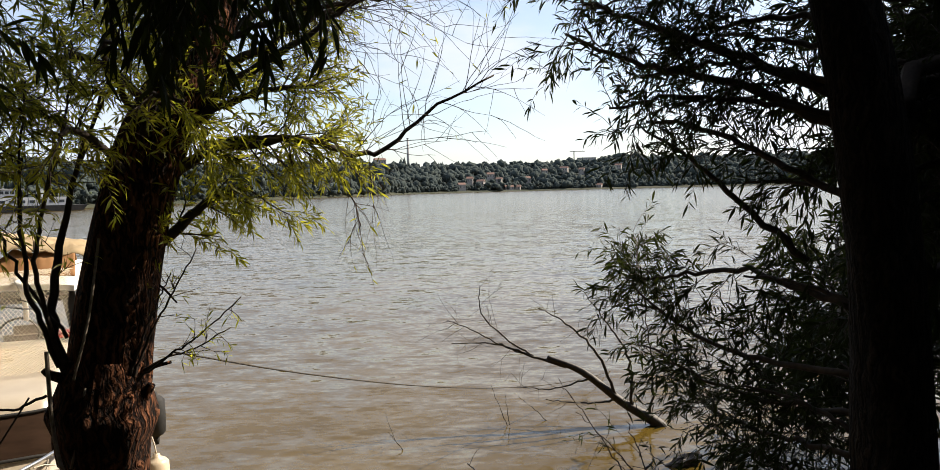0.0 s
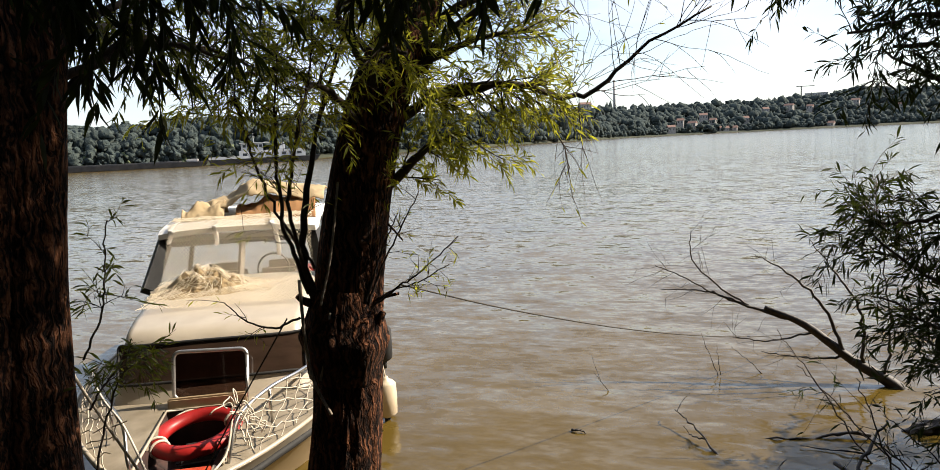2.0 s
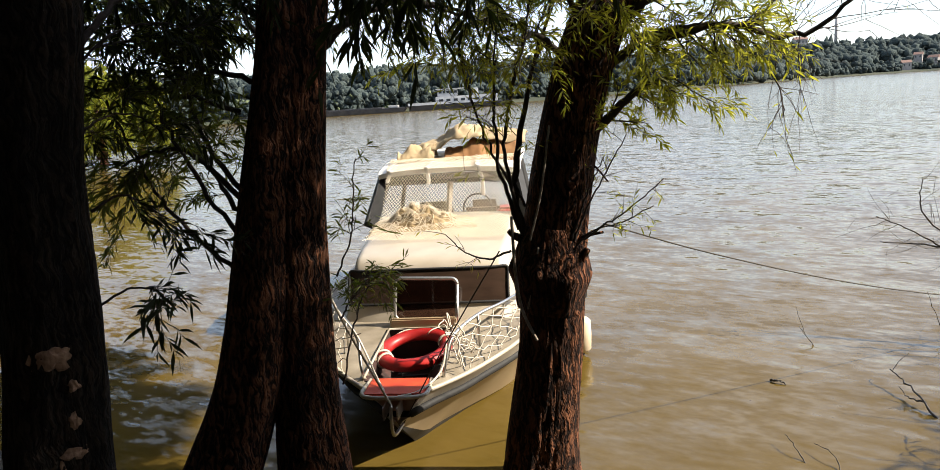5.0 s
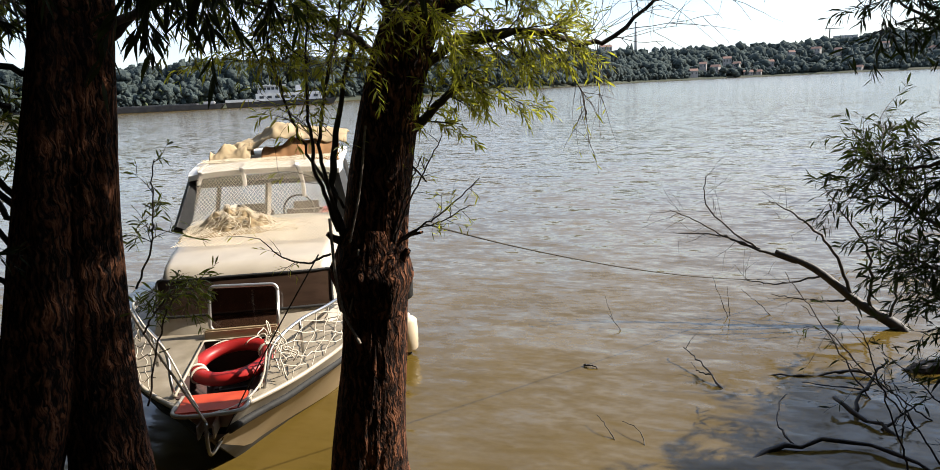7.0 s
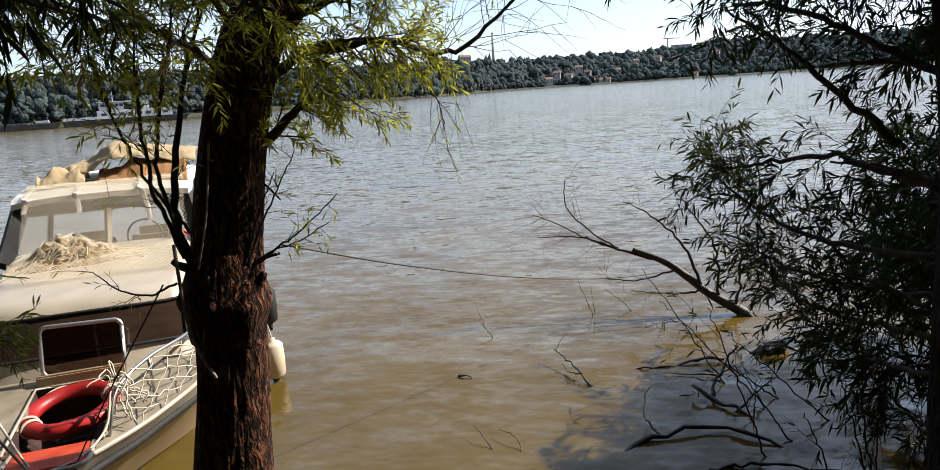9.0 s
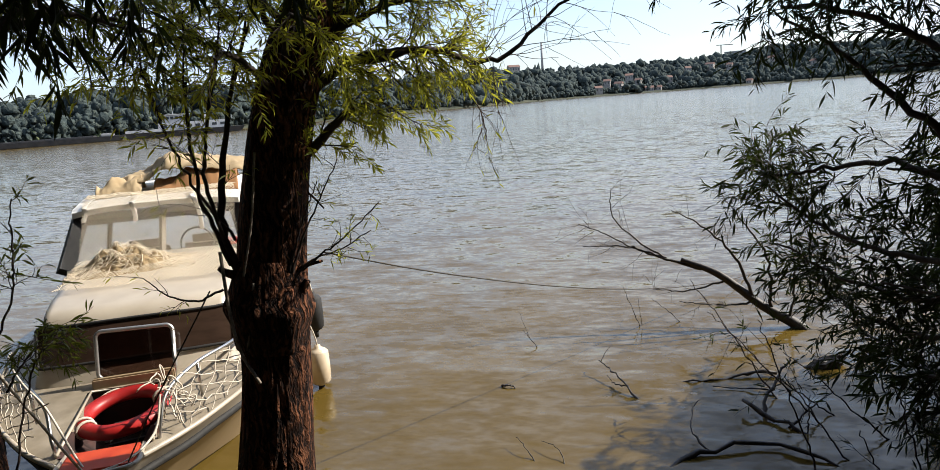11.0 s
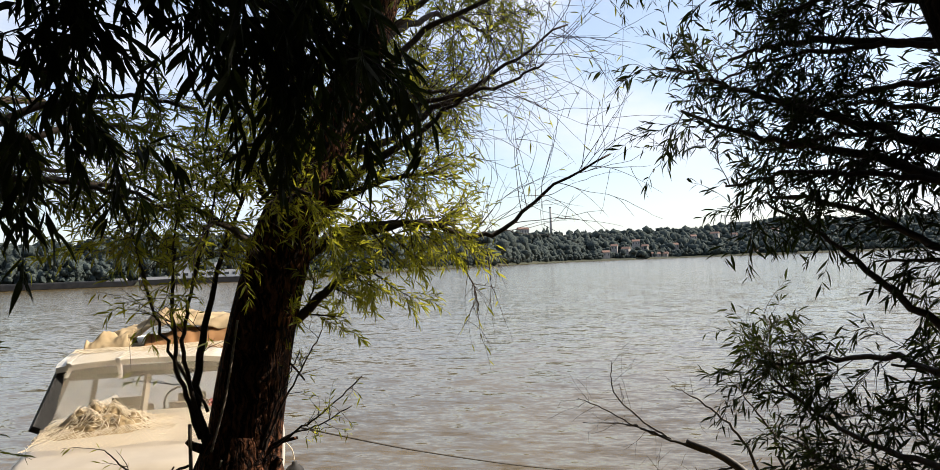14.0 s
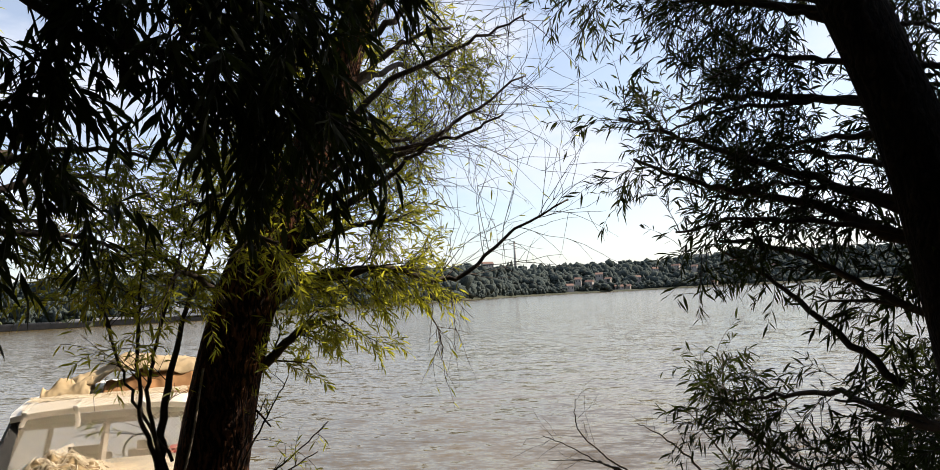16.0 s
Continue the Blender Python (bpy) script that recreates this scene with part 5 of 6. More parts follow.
def stick(name, label, paths, mat=DEAD):
    p0 = paths[0][0][0]
    ob = root(name, pose(p0[0], p0[1], 0), label, "stick", "sticks in the shallows")
    for path, r in paths:
        r *= 0.72
        w = spline(path, 14)
        w[1:] += np.random.default_rng(int(abs(p0[0]) * 1000)).normal(0, r * 0.6, (13, 3))
        v, f = tube_data(w, np.linspace(r, r * 0.4, 14) * np.random.default_rng(len(paths)).uniform(0.72, 1.3, 14), 7)
        part("shoot", mesh("shoot", v, f), mat, ob).matrix_basis = pose(-p0[0], -p0[1], 0)


stick("forked_stick", "thin forked stick poking out of the water", [([(0.96, 4.72, -0.06), (0.78, 5.08, 0.06), (0.64, 5.35, 0.10), (0.55, 5.5, 0.13)], 0.016), ([(0.80, 5.05, 0.06), (0.68, 5.12, 0.05), (0.62, 5.2, 0.10)], 0.011), ([(0.56, 5.48, 0.13), (0.62, 5.6, 0.20), (0.68, 5.66, 0.24)], 0.007)])
stick("reed_stalk", "thin dry stalks standing in the water", [([(1.04, 6.87, -0.1), (0.92, 6.95, 0.2), (0.82, 7.0, 0.45)], 0.008), ([(1.02, 6.87, 0.02), (1.0, 6.9, 0.2), (0.98, 6.9, 0.36)], 0.006)])
stick("bent_twig", "thin bent twig above the water", [([(1.55, 7.0, -0.08), (1.35, 7.1, 0.10), (1.15, 7.2, 0.25)], 0.009)])
stick("floating_branch", "long wet branch lying in the water", [([(2.15, 5.42, 0.03), (1.8, 5.38, 0.015), (1.5, 5.3, 0.01), (1.2, 5.28, -0.02)], 0.022)])
stick("floating_branch", "short wet branch lying in the water", [([(2.05, 5.05, 0.03), (1.8, 5.1, 0.02), (1.55, 5.15, 0.01)], 0.013), ([(1.8, 5.1, 0.0), (1.8, 5.02, -0.06)], 0.009)])
stick("upright_stick", "dark stick leaning out of the shallows", [([(1.80, 4.50, -0.08), (1.92, 4.7, 0.1), (2.05, 4.9, 0.24), (2.16, 5.0, 0.34)], 0.026)])
stick("crossed_branch", "dark branch half sunk in the shallows", [([(1.72, 4.68, 0.10), (1.95, 4.42, 0.03), (2.15, 4.25, -0.02), (2.4, 4.1, -0.06)], 0.030), ([(2.0, 4.38, 0.0), (2.2, 4.5, 0.12), (2.38, 4.6, 0.22)], 0.016), ([(2.12, 4.3, 0.0), (2.13, 4.32, 0.15), (2.14, 4.35, 0.3)], 0.010)])
stick("sunken_bough", "dark bough lying along the water's edge", [([(0.95, 3.70, -0.03), (1.3, 3.9, 0.03), (1.77, 4.03, 0.05), (2.2, 3.8, 0.0), (2.5, 3.6, -0.05)], 0.034), ([(1.35, 3.92, 0.03), (1.25, 4.1, 0.10), (1.28, 4.35, 0.18), (1.33, 4.42, 0.2)], 0.014), ([(1.6, 3.5, 0.0), (2.0, 3.52, 0.03), (2.5, 3.45, 0.0)], 0.022)])
stick("small_twig", "small forked twig standing in the water", [([(-0.10, 6.22, -0.05), (-0.22, 6.3, 0.08), (-0.3, 6.35, 0.16)], 0.008), ([(-0.22, 6.3, 0.08), (-0.3, 6.4, 0.24), (-0.33, 6.42, 0.34)], 0.005)])
stick("wood_chip", "dark bit of wood floating on the river", [([(-0.38, 5.15, 0.01), (-0.31, 5.13, 0.03), (-0.24, 5.12, 0.0)], 0.016)])
stick("small_twig", "small thin twigs at the water's edge", [([(0.10, 3.72, -0.05), (0.0, 3.85, 0.05), (-0.1, 4.0, 0.08)], 0.008), ([(0.3, 3.7, -0.04), (0.24, 3.85, 0.06), (0.1, 3.98, 0.06)], 0.007)])


def snag():
    """A dark rooty lump at the surface."""
    bm = bmesh.new()
    bmesh.ops.create_icosphere(bm, subdivisions=3, radius=1)
    for p in bm.verts:
        d = p.co.normalized()
        p.co = Vector((d.x * 0.15, d.y * 0.08, d.z * 0.075)) * (1 + 0.6 * noise.noise(d * 2.2) + 0.35 * noise.noise(d * 6.1))
        p.co.x += 0.09 * max(0, d.z) * 1.2
    ob = part("sunken_stump", bm, DEAD, None, "black sodden stump breaking the water", pose(2.64, 5.66, 0.03, 0, 0, 15))
    tagged(ob, category="stump")


snag()


# ---- the moored cabin boat ----
BOAT = pose(-2.78, 3.02, 0, 0, 0, 25.5)
boat = root("cabin_boat", BOAT, "small tan and white cabin cruiser moored bow to the bank", "boat")
HALF = [(-0.64, 0.18), (-0.45, 0.38), (-0.2, 0.60), (0.2, 0.86), (0.6, 1.04), (1.1, 1.19), (1.7, 1.29), (2.5, 1.34), (4.0, 1.34), (6.2, 1.26)]


def half(y):
    return float(np.interp(y, [a for a, _ in HALF], [b for _, b in HALF]))


def sheer(y):
    return float(np.interp(y, [-0.64, -0.2, 0.6, 2.5, 6.2], [0.60, 0.63, 0.70, 0.66, 0.66]))


def hull_strips():
    ys = np.concatenate([np.linspace(-0.64, 1.2, 20), np.linspace(1.4, 6.2, 14)])
    rows = []
    for y in ys:
        h, s = half(y), sheer(y)
        keel = float(np.interp(y, [-0.64, -0.4, -0.1, 0.3, 1.2, 6.2], [0.36, 0.18, -0.06, -0.28, -0.42, -0.42]))
        chine_z = float(np.interp(y, [-0.64, -0.2, 0.5, 1.5, 6.2], [0.37, 0.10, 0.03, -0.04, -0.06]))
        chine = h * float(np.interp(y, [-0.64, 0.0, 0.8, 1.7, 6.2], [0.03, 0.26, 0.58, 0.80, 0.92]))
        rub = s - 0.165
        k = float(np.interp(y, [-0.64, -0.3, 0.3, 1.0], [0.45, 0.74, 0.90, 0.94]))
        rows.append(((0.0, keel), (chine, chine_z), (h * k, rub), (h * (k + 0.02), rub + 0.05), (h, s)))
    return ys, rows


ys, rows = hull_strips()


def strip(name, a, b, mat, steps=4, label="", bulge=0.0):
    """The skin between two lines of the hull, both sides, as one shell."""
    v, f = [], []
    for sgn in (1, -1):
        o = len(v)
        for y, r in zip(ys, rows):
            for k in range(steps + 1):
                u = k / steps
                x = r[a][0] * (1 - u) + r[b][0] * u + bulge * math.sin(u * math.pi)
                v.append((sgn * x, y, r[a][1] * (1 - u) + r[b][1] * u))
        n = steps + 1
        for i in range(len(ys) - 1):
            for k in range(steps):
                q = (o + i * n + k, o + (i + 1) * n + k, o + (i + 1) * n + k + 1, o + i * n + k + 1)
                f.append(q if sgn < 0 else q[::-1])
    # close bow and stern
    n, m = steps + 1, len(ys)
    for e in (0, m - 1):
        for k in range(steps):
            p, q = e * n + k, m * n + e * n + k
            f.append((p, p + 1, q + 1, q))
    return part(name, mesh(name, v, f), mat, boat, label)


strip("bottom", 0, 1, ANTIFOUL, label="dark painted hull bottom")
strip("topside", 1, 2, GEL_TAN, label="tan hull side", bulge=-0.015)
strip("gunwale", 3, 4, GEL_WHITE, label="white gunwale band")
for sgn in (1, -1):
    tube("rub_rail", [(sgn * (r[2][0] + 0.012), y, r[2][1] + 0.025) for y, r in zip(ys[::2], rows[::2])], 0.03, RUBBER, boat, "black rubbing strake", 50)
    tube("toe_rail", [(sgn * (r[4][0] - 0.015), y, r[4][1] + 0.012) for y, r in zip(ys[::2], rows[::2])], 0.018, GEL_WHITE, boat, "", 50)

LOCK = (-0.30, 0.28, -0.42, 0.50)


def foredeck():
    v, f = [], []
    us = np.linspace(-1, 1, 25)
    yy = np.concatenate([np.linspace(-0.64, 1.2, 38), np.linspace(1.4, 6.2, 16)])
    for y in yy:
        for u in us:
            v.append((u * half(y) * 0.985, y, sheer(y) + 0.03 * (1 - u * u)))
    n = len(us)
    for j in range(len(yy) - 1):
        for i in range(n - 1):
            cx = (us[i] + us[i + 1]) / 2 * half((yy[j] + yy[j + 1]) / 2)
            cy = (yy[j] + yy[j + 1]) / 2
            if LOCK[0] < cx < LOCK[1] and LOCK[2] < cy < LOCK[3]:
                continue
            if abs(cx) < 0.23 and cy < -0.38:
                continue
            if abs(cx) < 0.72 and 2.6 < cy < 5.6:
                continue
            a = j * n + i
            f.append((a, a + 1, a + 1 + n, a + n))
    part("deck", mesh("deck", v, f), DECK, boat, "dirty cream deck")
    x0, x1, y0, y1 = LOCK
    z0, z1 = 0.25, 0.63
    v = [(-0.10, -0.30, 0.42), (0.08, -0.30, 0.42), (x1 - 0.04, y1, 0.36), (x0 + 0.04, y1, 0.36), (x0, y0, z1), (x1, y0, z1), (x1, y1, z1 + 0.08), (x0, y1, z1 + 0.08)]
    part("locker_well", mesh("locker_well", v, [(0, 1, 2, 3), (0, 4, 5, 1), (1, 5, 6, 2), (2, 6, 7, 3), (3, 7, 4, 0)], False), DARK_IN, boat, "open anchor locker, dark red inside")
    v, f = tube_data(np.array([(x1, y0, .65), (x1, y1, .725), (x0, y1, .725), (x0, y0, .65)]), 0.012, 6)
    part("locker_rim", mesh("locker_rim", v, f), GEL_WHITE, boat)
    part("locker_back", box_bm((-0.30, 0.54, 0.70), (0.30, 0.60, 0.80), 0.012), GEL_TAN, boat)


foredeck()
part("bow_step", box_bm((-0.235, -0.72, 0.625), (0.215, -0.42, 0.65), 0.01), ORANGE, boat, "orange-red painted bow step")
tube("step_rim", [(-0.245, -0.42, .634), (-0.24, -0.70, .634), (-0.02, -0.75, .634), (0.215, -0.70, .634), (0.225, -0.42, .634)], 0.016, GEL_WHITE, boat, "", 30)
part("locker_lip", box_bm((-0.22, -0.418, 0.50), (0.20, -0.403, 0.622), 0.004), RED, boat, "red locker front")
for sx in (-0.06, 0.04):
    part("roller_cheek", box_bm((sx - 0.006, -0.84, 0.50), (sx + 0.006, -0.66, 0.60), 0.004), STEEL, boat)
tube("stem_bracket", [(-0.01, -0.80, 0.60), (-0.01, -0.82, 0.45), (0.0, -0.79, 0.37), (0.02, -0.58, 0.36)], 0.013, STEEL, boat, "bent steel bow bracket", 20)


def cabin():
    """The low forward cabin with a raked front and rounded shoulders."""
    prof = [(0.70, 0.70), (0.76, 0.82), (0.84, 1.00), (0.92, 1.16), (0.98, 1.215), (1.07, 1.245), (1.3, 1.275), (1.8, 1.325), (2.3, 1.365), (2.62, 1.38)]
    v, f = [], []
    us = np.linspace(-1, 1, 33)
    for y, z in prof:
        wid = 0.79 + 0.05 * (y - 0.7)
        for u in us:
            e = abs(u) ** 7
            x = math.copysign(min(abs(u) * 1.0, 1.0), u) * wid
            top = z - (z - 0.66) * e * (1.0 if abs(u) == 1 else 0.45 * (abs(u) > 0.9)) + 0.025 * (1 - u * u)
            back = 0.10 * abs(u) ** 3 if y < 1.1 else 0
            v.append((x * (1.03 if abs(u) == 1 else 1), y + back, top))
    n = len(us)
    for j in range(len(prof) - 1):
        for i in range(n - 1):
            a = j * n + i
            f.append((a, a + 1, a + 1 + n, a + n))
    part("cabin", mesh("cabin", v, f), GEL_WHITE, boat, "cream cabin roof with rounded edges")
    # front window: dark pane behind a rounded frame, curved as the front is
    def front(u, z, out):
        y = float(np.interp(z, [0.70, 0.82, 1.0, 1.16, 1.215], [0.70, 0.76, 0.84, 0.92, 0.98])) + 0.10 * abs(u) ** 3 - out
        return (u * 0.80, y, z + 0.02 * (1 - u * u))
    v, f = [], []
    cols = np.linspace(-0.93, 0.93, 31)
    levels = np.linspace(0.86, 1.14, 7)
    for z in levels:
        for u in cols:
            v.append(front(u, z, 0.012))
    for j in range(len(levels) - 1):
        for i in range(len(cols) - 1):
            a = j * len(cols) + i
            f.append((a, a + 1, a + 1 + len(cols), a + len(cols)))
    part("front_window", mesh("front_window", v, f), CURTAIN_PANE, boat, "dark brown tinted front window")
    loop = [front(u, 0.855, 0.016) for u in np.linspace(-0.93, 0.93, 14)] + [front(0.94, z, 0.016) for z in (0.93, 1.0, 1.07)]
    loop += [front(u, 1.145, 0.016) for u in np.linspace(0.93, -0.93, 14)] + [front(-0.94, z, 0.016) for z in (1.07, 1.0, 0.93)]
    v, f = tube_data(spline(loop + [loop[0]], 120), 0.013, 6)
    part("window_gasket", mesh("window_gasket", v, f), FRAME_D, boat)


CURTAIN_PANE, _t, _b = material("smoked_front_pane", 0.08)
_b.inputs["Base Color"].default_value = (0.030, 0.019, 0.014, 1)
_n = _t.nodes.new("ShaderNodeTexNoise")
_n.inputs["Scale"].default_value = 5
_r = _t.nodes.new("ShaderNodeValToRGB")
_r.color_ramp.elements[0].color, _r.color_ramp.elements[1].color = (0.022, 0.014, 0.010, 1), (0.065, 0.040, 0.028, 1)
_t.links.new(_n.outputs["Fac"], _r.inputs[0])
_t.links.new(_r.outputs[0], _b.inputs["Base Color"])
cabin()


def rounded_frame(w, h, rad, n=8):
    pts = []
    for cx, cy, a0 in ((w / 2 - rad, h / 2 - rad, 0), (-w / 2 + rad, h / 2 - rad, 90), (-w / 2 + rad, -h / 2 + rad, 180), (w / 2 - rad, -h / 2 + rad, 270)):
        for k in range(n + 1):
            a = radians(a0 + 90 * k / n)
            pts.append((cx + rad * math.cos(a), cy + rad * math.sin(a), 0))
    return pts


def open_hatch():
    """The deck hatch stands open against the cabin front."""
    m = pose(0.03, 0.62, 0.955, 78, 2, 0)
    pts = rounded_frame(0.56, 0.37, 0.05)
    closed = pts + [pts[0]]
    v, f = tube_data(np.array(closed), 0.017, 8)
    lid = part("hatch_frame", mesh("hatch_frame", v, f), ALU, boat, "open aluminium-framed deck hatch", m)
    pane = bmesh.new()
    top = [pane.verts.new((x * 0.97, y * 0.97, 0.006)) for x, y, _ in pts]
    low = [pane.verts.new((x * 0.97, y * 0.97, -0.006)) for x, y, _ in pts]
    pane.faces.new(top)
    pane.faces.new(low[::-1])
    for i in range(len(pts)):
        pane.faces.new((top[i - 1], low[i - 1], low[i], top[i]))
    part("hatch_pane", pane, TINTED, lid, "smoked acrylic pane")
    for sx in (-0.17, 0.17):
        part("hinge", box_bm((sx - 0.03, -0.215, -0.012), (sx + 0.03, -0.17, 0.012), 0.004), STEEL, lid)
    tube("stay", [(0.27, 0.10, -0.01), (0.30, -0.22, 0.10)], 0.006, STEEL, lid, n=24)


open_hatch()


def wheelhouse():
    bl, br, tl, tr = (-0.86, 2.38, 1.33), (0.86, 2.38, 1.33), (-0.74, 2.80, 1.83), (0.74, 2.80, 1.83)
    A = np.array
    def bar(name, p, q, r, mat, label=""):
        v, f = tube_data(np.linspace(A(p), A(q), 6), r, 4)
        return part(name, mesh(name, v, f, False), mat, boat, label)
    bar("screen_post", (-0.89, 2.40, 1.33), (-0.77, 2.82, 1.83), 0.095, FRAME_D, "dark windscreen post")
    bar("screen_post", (0.89, 2.40, 1.33), (0.77, 2.82, 1.83), 0.095, FRAME_D, "dark windscreen post")
    bar("screen_head", (-0.76, 2.73, 1.795), (0.76, 2.73, 1.795), 0.06, FRAME_D, "dark windscreen head rail")
    bar("screen_sill", bl, br, 0.035, GEL_WHITE)
    bar("mullion", (0.02, 2.39, 1.35), (0.02, 2.80, 1.82), 0.034, MULLION, "tan windscreen mullion")
    for a, b, c, d in ((bl, (0.02, 2.38, 1.33), (0.02, 2.80, 1.83), tl), ((0.02, 2.38, 1.33), br, tr, (0.02, 2.80, 1.83))):
        p = part("windscreen_pane", mesh("windscreen_pane", [a, b, c, d], [(0, 1, 2, 3)], False), GLASS, boat, "clear windscreen glass")
        p.visible_shadow = False
    for sx in (-1, 1):
        back_low, back_top = (sx * 0.92, 4.3, 1.2), (sx * 0.80, 4.3, 1.83)
        v, f = tube_data([back_low, back_top], 0.03, 4)
        part("rear_post", mesh("rear_post", v, f, False), FRAME_D, boat)
        v = [(sx * 0.86, 2.4, 0.66), (sx * 0.94, 5.6, 0.66), (sx * 0.94, 5.6, 1.12), (sx * 0.92, 4.3, 1.22), (sx * 0.86, 2.4, 1.34)]
        bm = bmesh.new()
        outer = [bm.verts.new(c) for c in v]
        inner = [bm.verts.new((c[0] - sx * 0.03, c[1], c[2])) for c in v]
        bm.faces.new(outer)
        bm.faces.new(inner[::-1])
        for i in range(5):
            bm.faces.new((outer[i - 1], inner[i - 1], inner[i], outer[i]))
        part("side_coaming", bm, GEL_WHITE, boat)
        p = part("side_pane", mesh("side_pane", [(sx * 0.86, 2.42, 1.34), (sx * 0.92, 4.28, 1.22), (sx * 0.80, 4.28, 1.83), (sx * 0.745, 2.82, 1.83)], [(0, 1, 2, 3)], False), GLASS, boat)
        p.visible_shadow = False
    # hard top with a crowned, rounded front
    v, f = [], []
    us, yy = np.linspace(-1, 1, 21), np.linspace(2.66, 4.7, 14)
    for lay in (0, 1):
        for y in yy:
            for u in us:
                w = 0.84 - 0.10 * max(0, (2.85 - y) / 0.19) ** 2 * 0.3
                z = 1.88 + 0.045 * (1 - abs(u) ** 3) + 0.08 * min(1, (y - 2.66) / 0.6)
                v.append((u * w, y, z if lay else z - 0.055))
    n, m = len(us), len(us) * len(yy)
    for j in range(len(yy) - 1):
        for i in range(n - 1):
            a = j * n + i
            f.append((a + m, a + 1 + m, a + 1 + n + m, a + n + m))
            f.append((a + n, a + 1 + n, a + 1, a))
    for i in range(n - 1):
        f.append((i, i + 1, i + 1 + m, i + m))
        a = (len(yy) - 1) * n + i
        f.append((a + 1, a, a + m, a + m + 1))
    for j in range(len(yy) - 1):
        a = j * n
        f.append((a + n, a, a + m, a + n + m))
        b = a + n - 1
        f.append((b, b + n, b + n + m, b + m))
    part("hardtop", mesh("hardtop", v, f, False), WHITE_PL, boat, "white hard top roof")
    part("cockpit_sole", box_bm((-0.9, 2.6, 0.30), (0.9, 5.7, 0.34)), DECK, boat)
    part("dashboard", box_bm((-0.82, 2.45, 1.18), (0.82, 2.85, 1.26), 0.02), SEAT, boat)
    for cx, cw in ((-0.32, 0.26), (0.34, 0.24)):
        part("helm_seat", box_bm((cx - cw, 3.35, 0.34), (cx + cw, 3.55, 1.42), 0.09, 4), SEAT, boat, "brown padded helm seat")
    part("seat_cushion", box_bm((0.52, 3.0, 1.22), (0.86, 3.3, 1.37), 0.04, 3), RED, boat, "red cushion")
    v, f = tube_data([(0.3 + 0.17 * math.cos(a), 2.95 + 0.05 * math.sin(a), 1.40 + 0.16 * math.sin(a)) for a in np.linspace(0, 6.283, 25)], 0.012, 6)
    part("steering_wheel", mesh("steering_wheel", v, f), RUBBER, boat)
    part("transom", box_bm((-1.14, 6.14, 0.0), (1.14, 6.2, 0.66), 0.02), GEL_TAN, boat)


wheelhouse()


def pulpit():
    """Tubular bow rail with stanchions."""
    left = [(-1.06, 1.25, 0.95), (-0.90, 0.75, 0.98), (-0.74, 0.35, 0.99), (-0.55, 0.05, 0.98), (-0.38, -0.22, 0.90), (-0.33, -0.36, 0.74), (-0.31, -0.38, 0.62)]
    for sgn in (1, -1):
        tube("rail", [(sgn * -x, y, z) for x, y, z in left], 0.013, STEEL, boat, "steel bow rail", 40)
        for x, y, z in ((0.90, 0.75, 0.98), (0.55, 0.05, 0.98), (1.06, 1.25, 0.95)):
            tube("stanchion", [(sgn * x, y, z), (sgn * (x + 0.0), y + 0.03, 0.70)], 0.011, STEEL, boat, "", sides=8)


pulpit()


def net_lines(surface, nu, nv, r, rng, jitter, steps=26, keep=1.0):
    """Diamond-mesh twine over a surface given as f(u, v)."""
    s = Soup()
    for k in range(-nv, nu + nv):
        for slope in (1, -1):
            if rng.uniform() > keep:
                continue
            pts = []
            for q in range(steps + 1):
                v = q / steps
                u = (k + slope * v * nv) / nu
                if 0 <= u <= 1:
                    p = np.array(surface(u, v))
                    pts.append(p + rng.normal(0, jitter, 3))
            if len(pts) > 2:
                vv, ff = tube_data(np.array(pts), r, 3, cap=False)
                s.add(vv, ff)
    return s


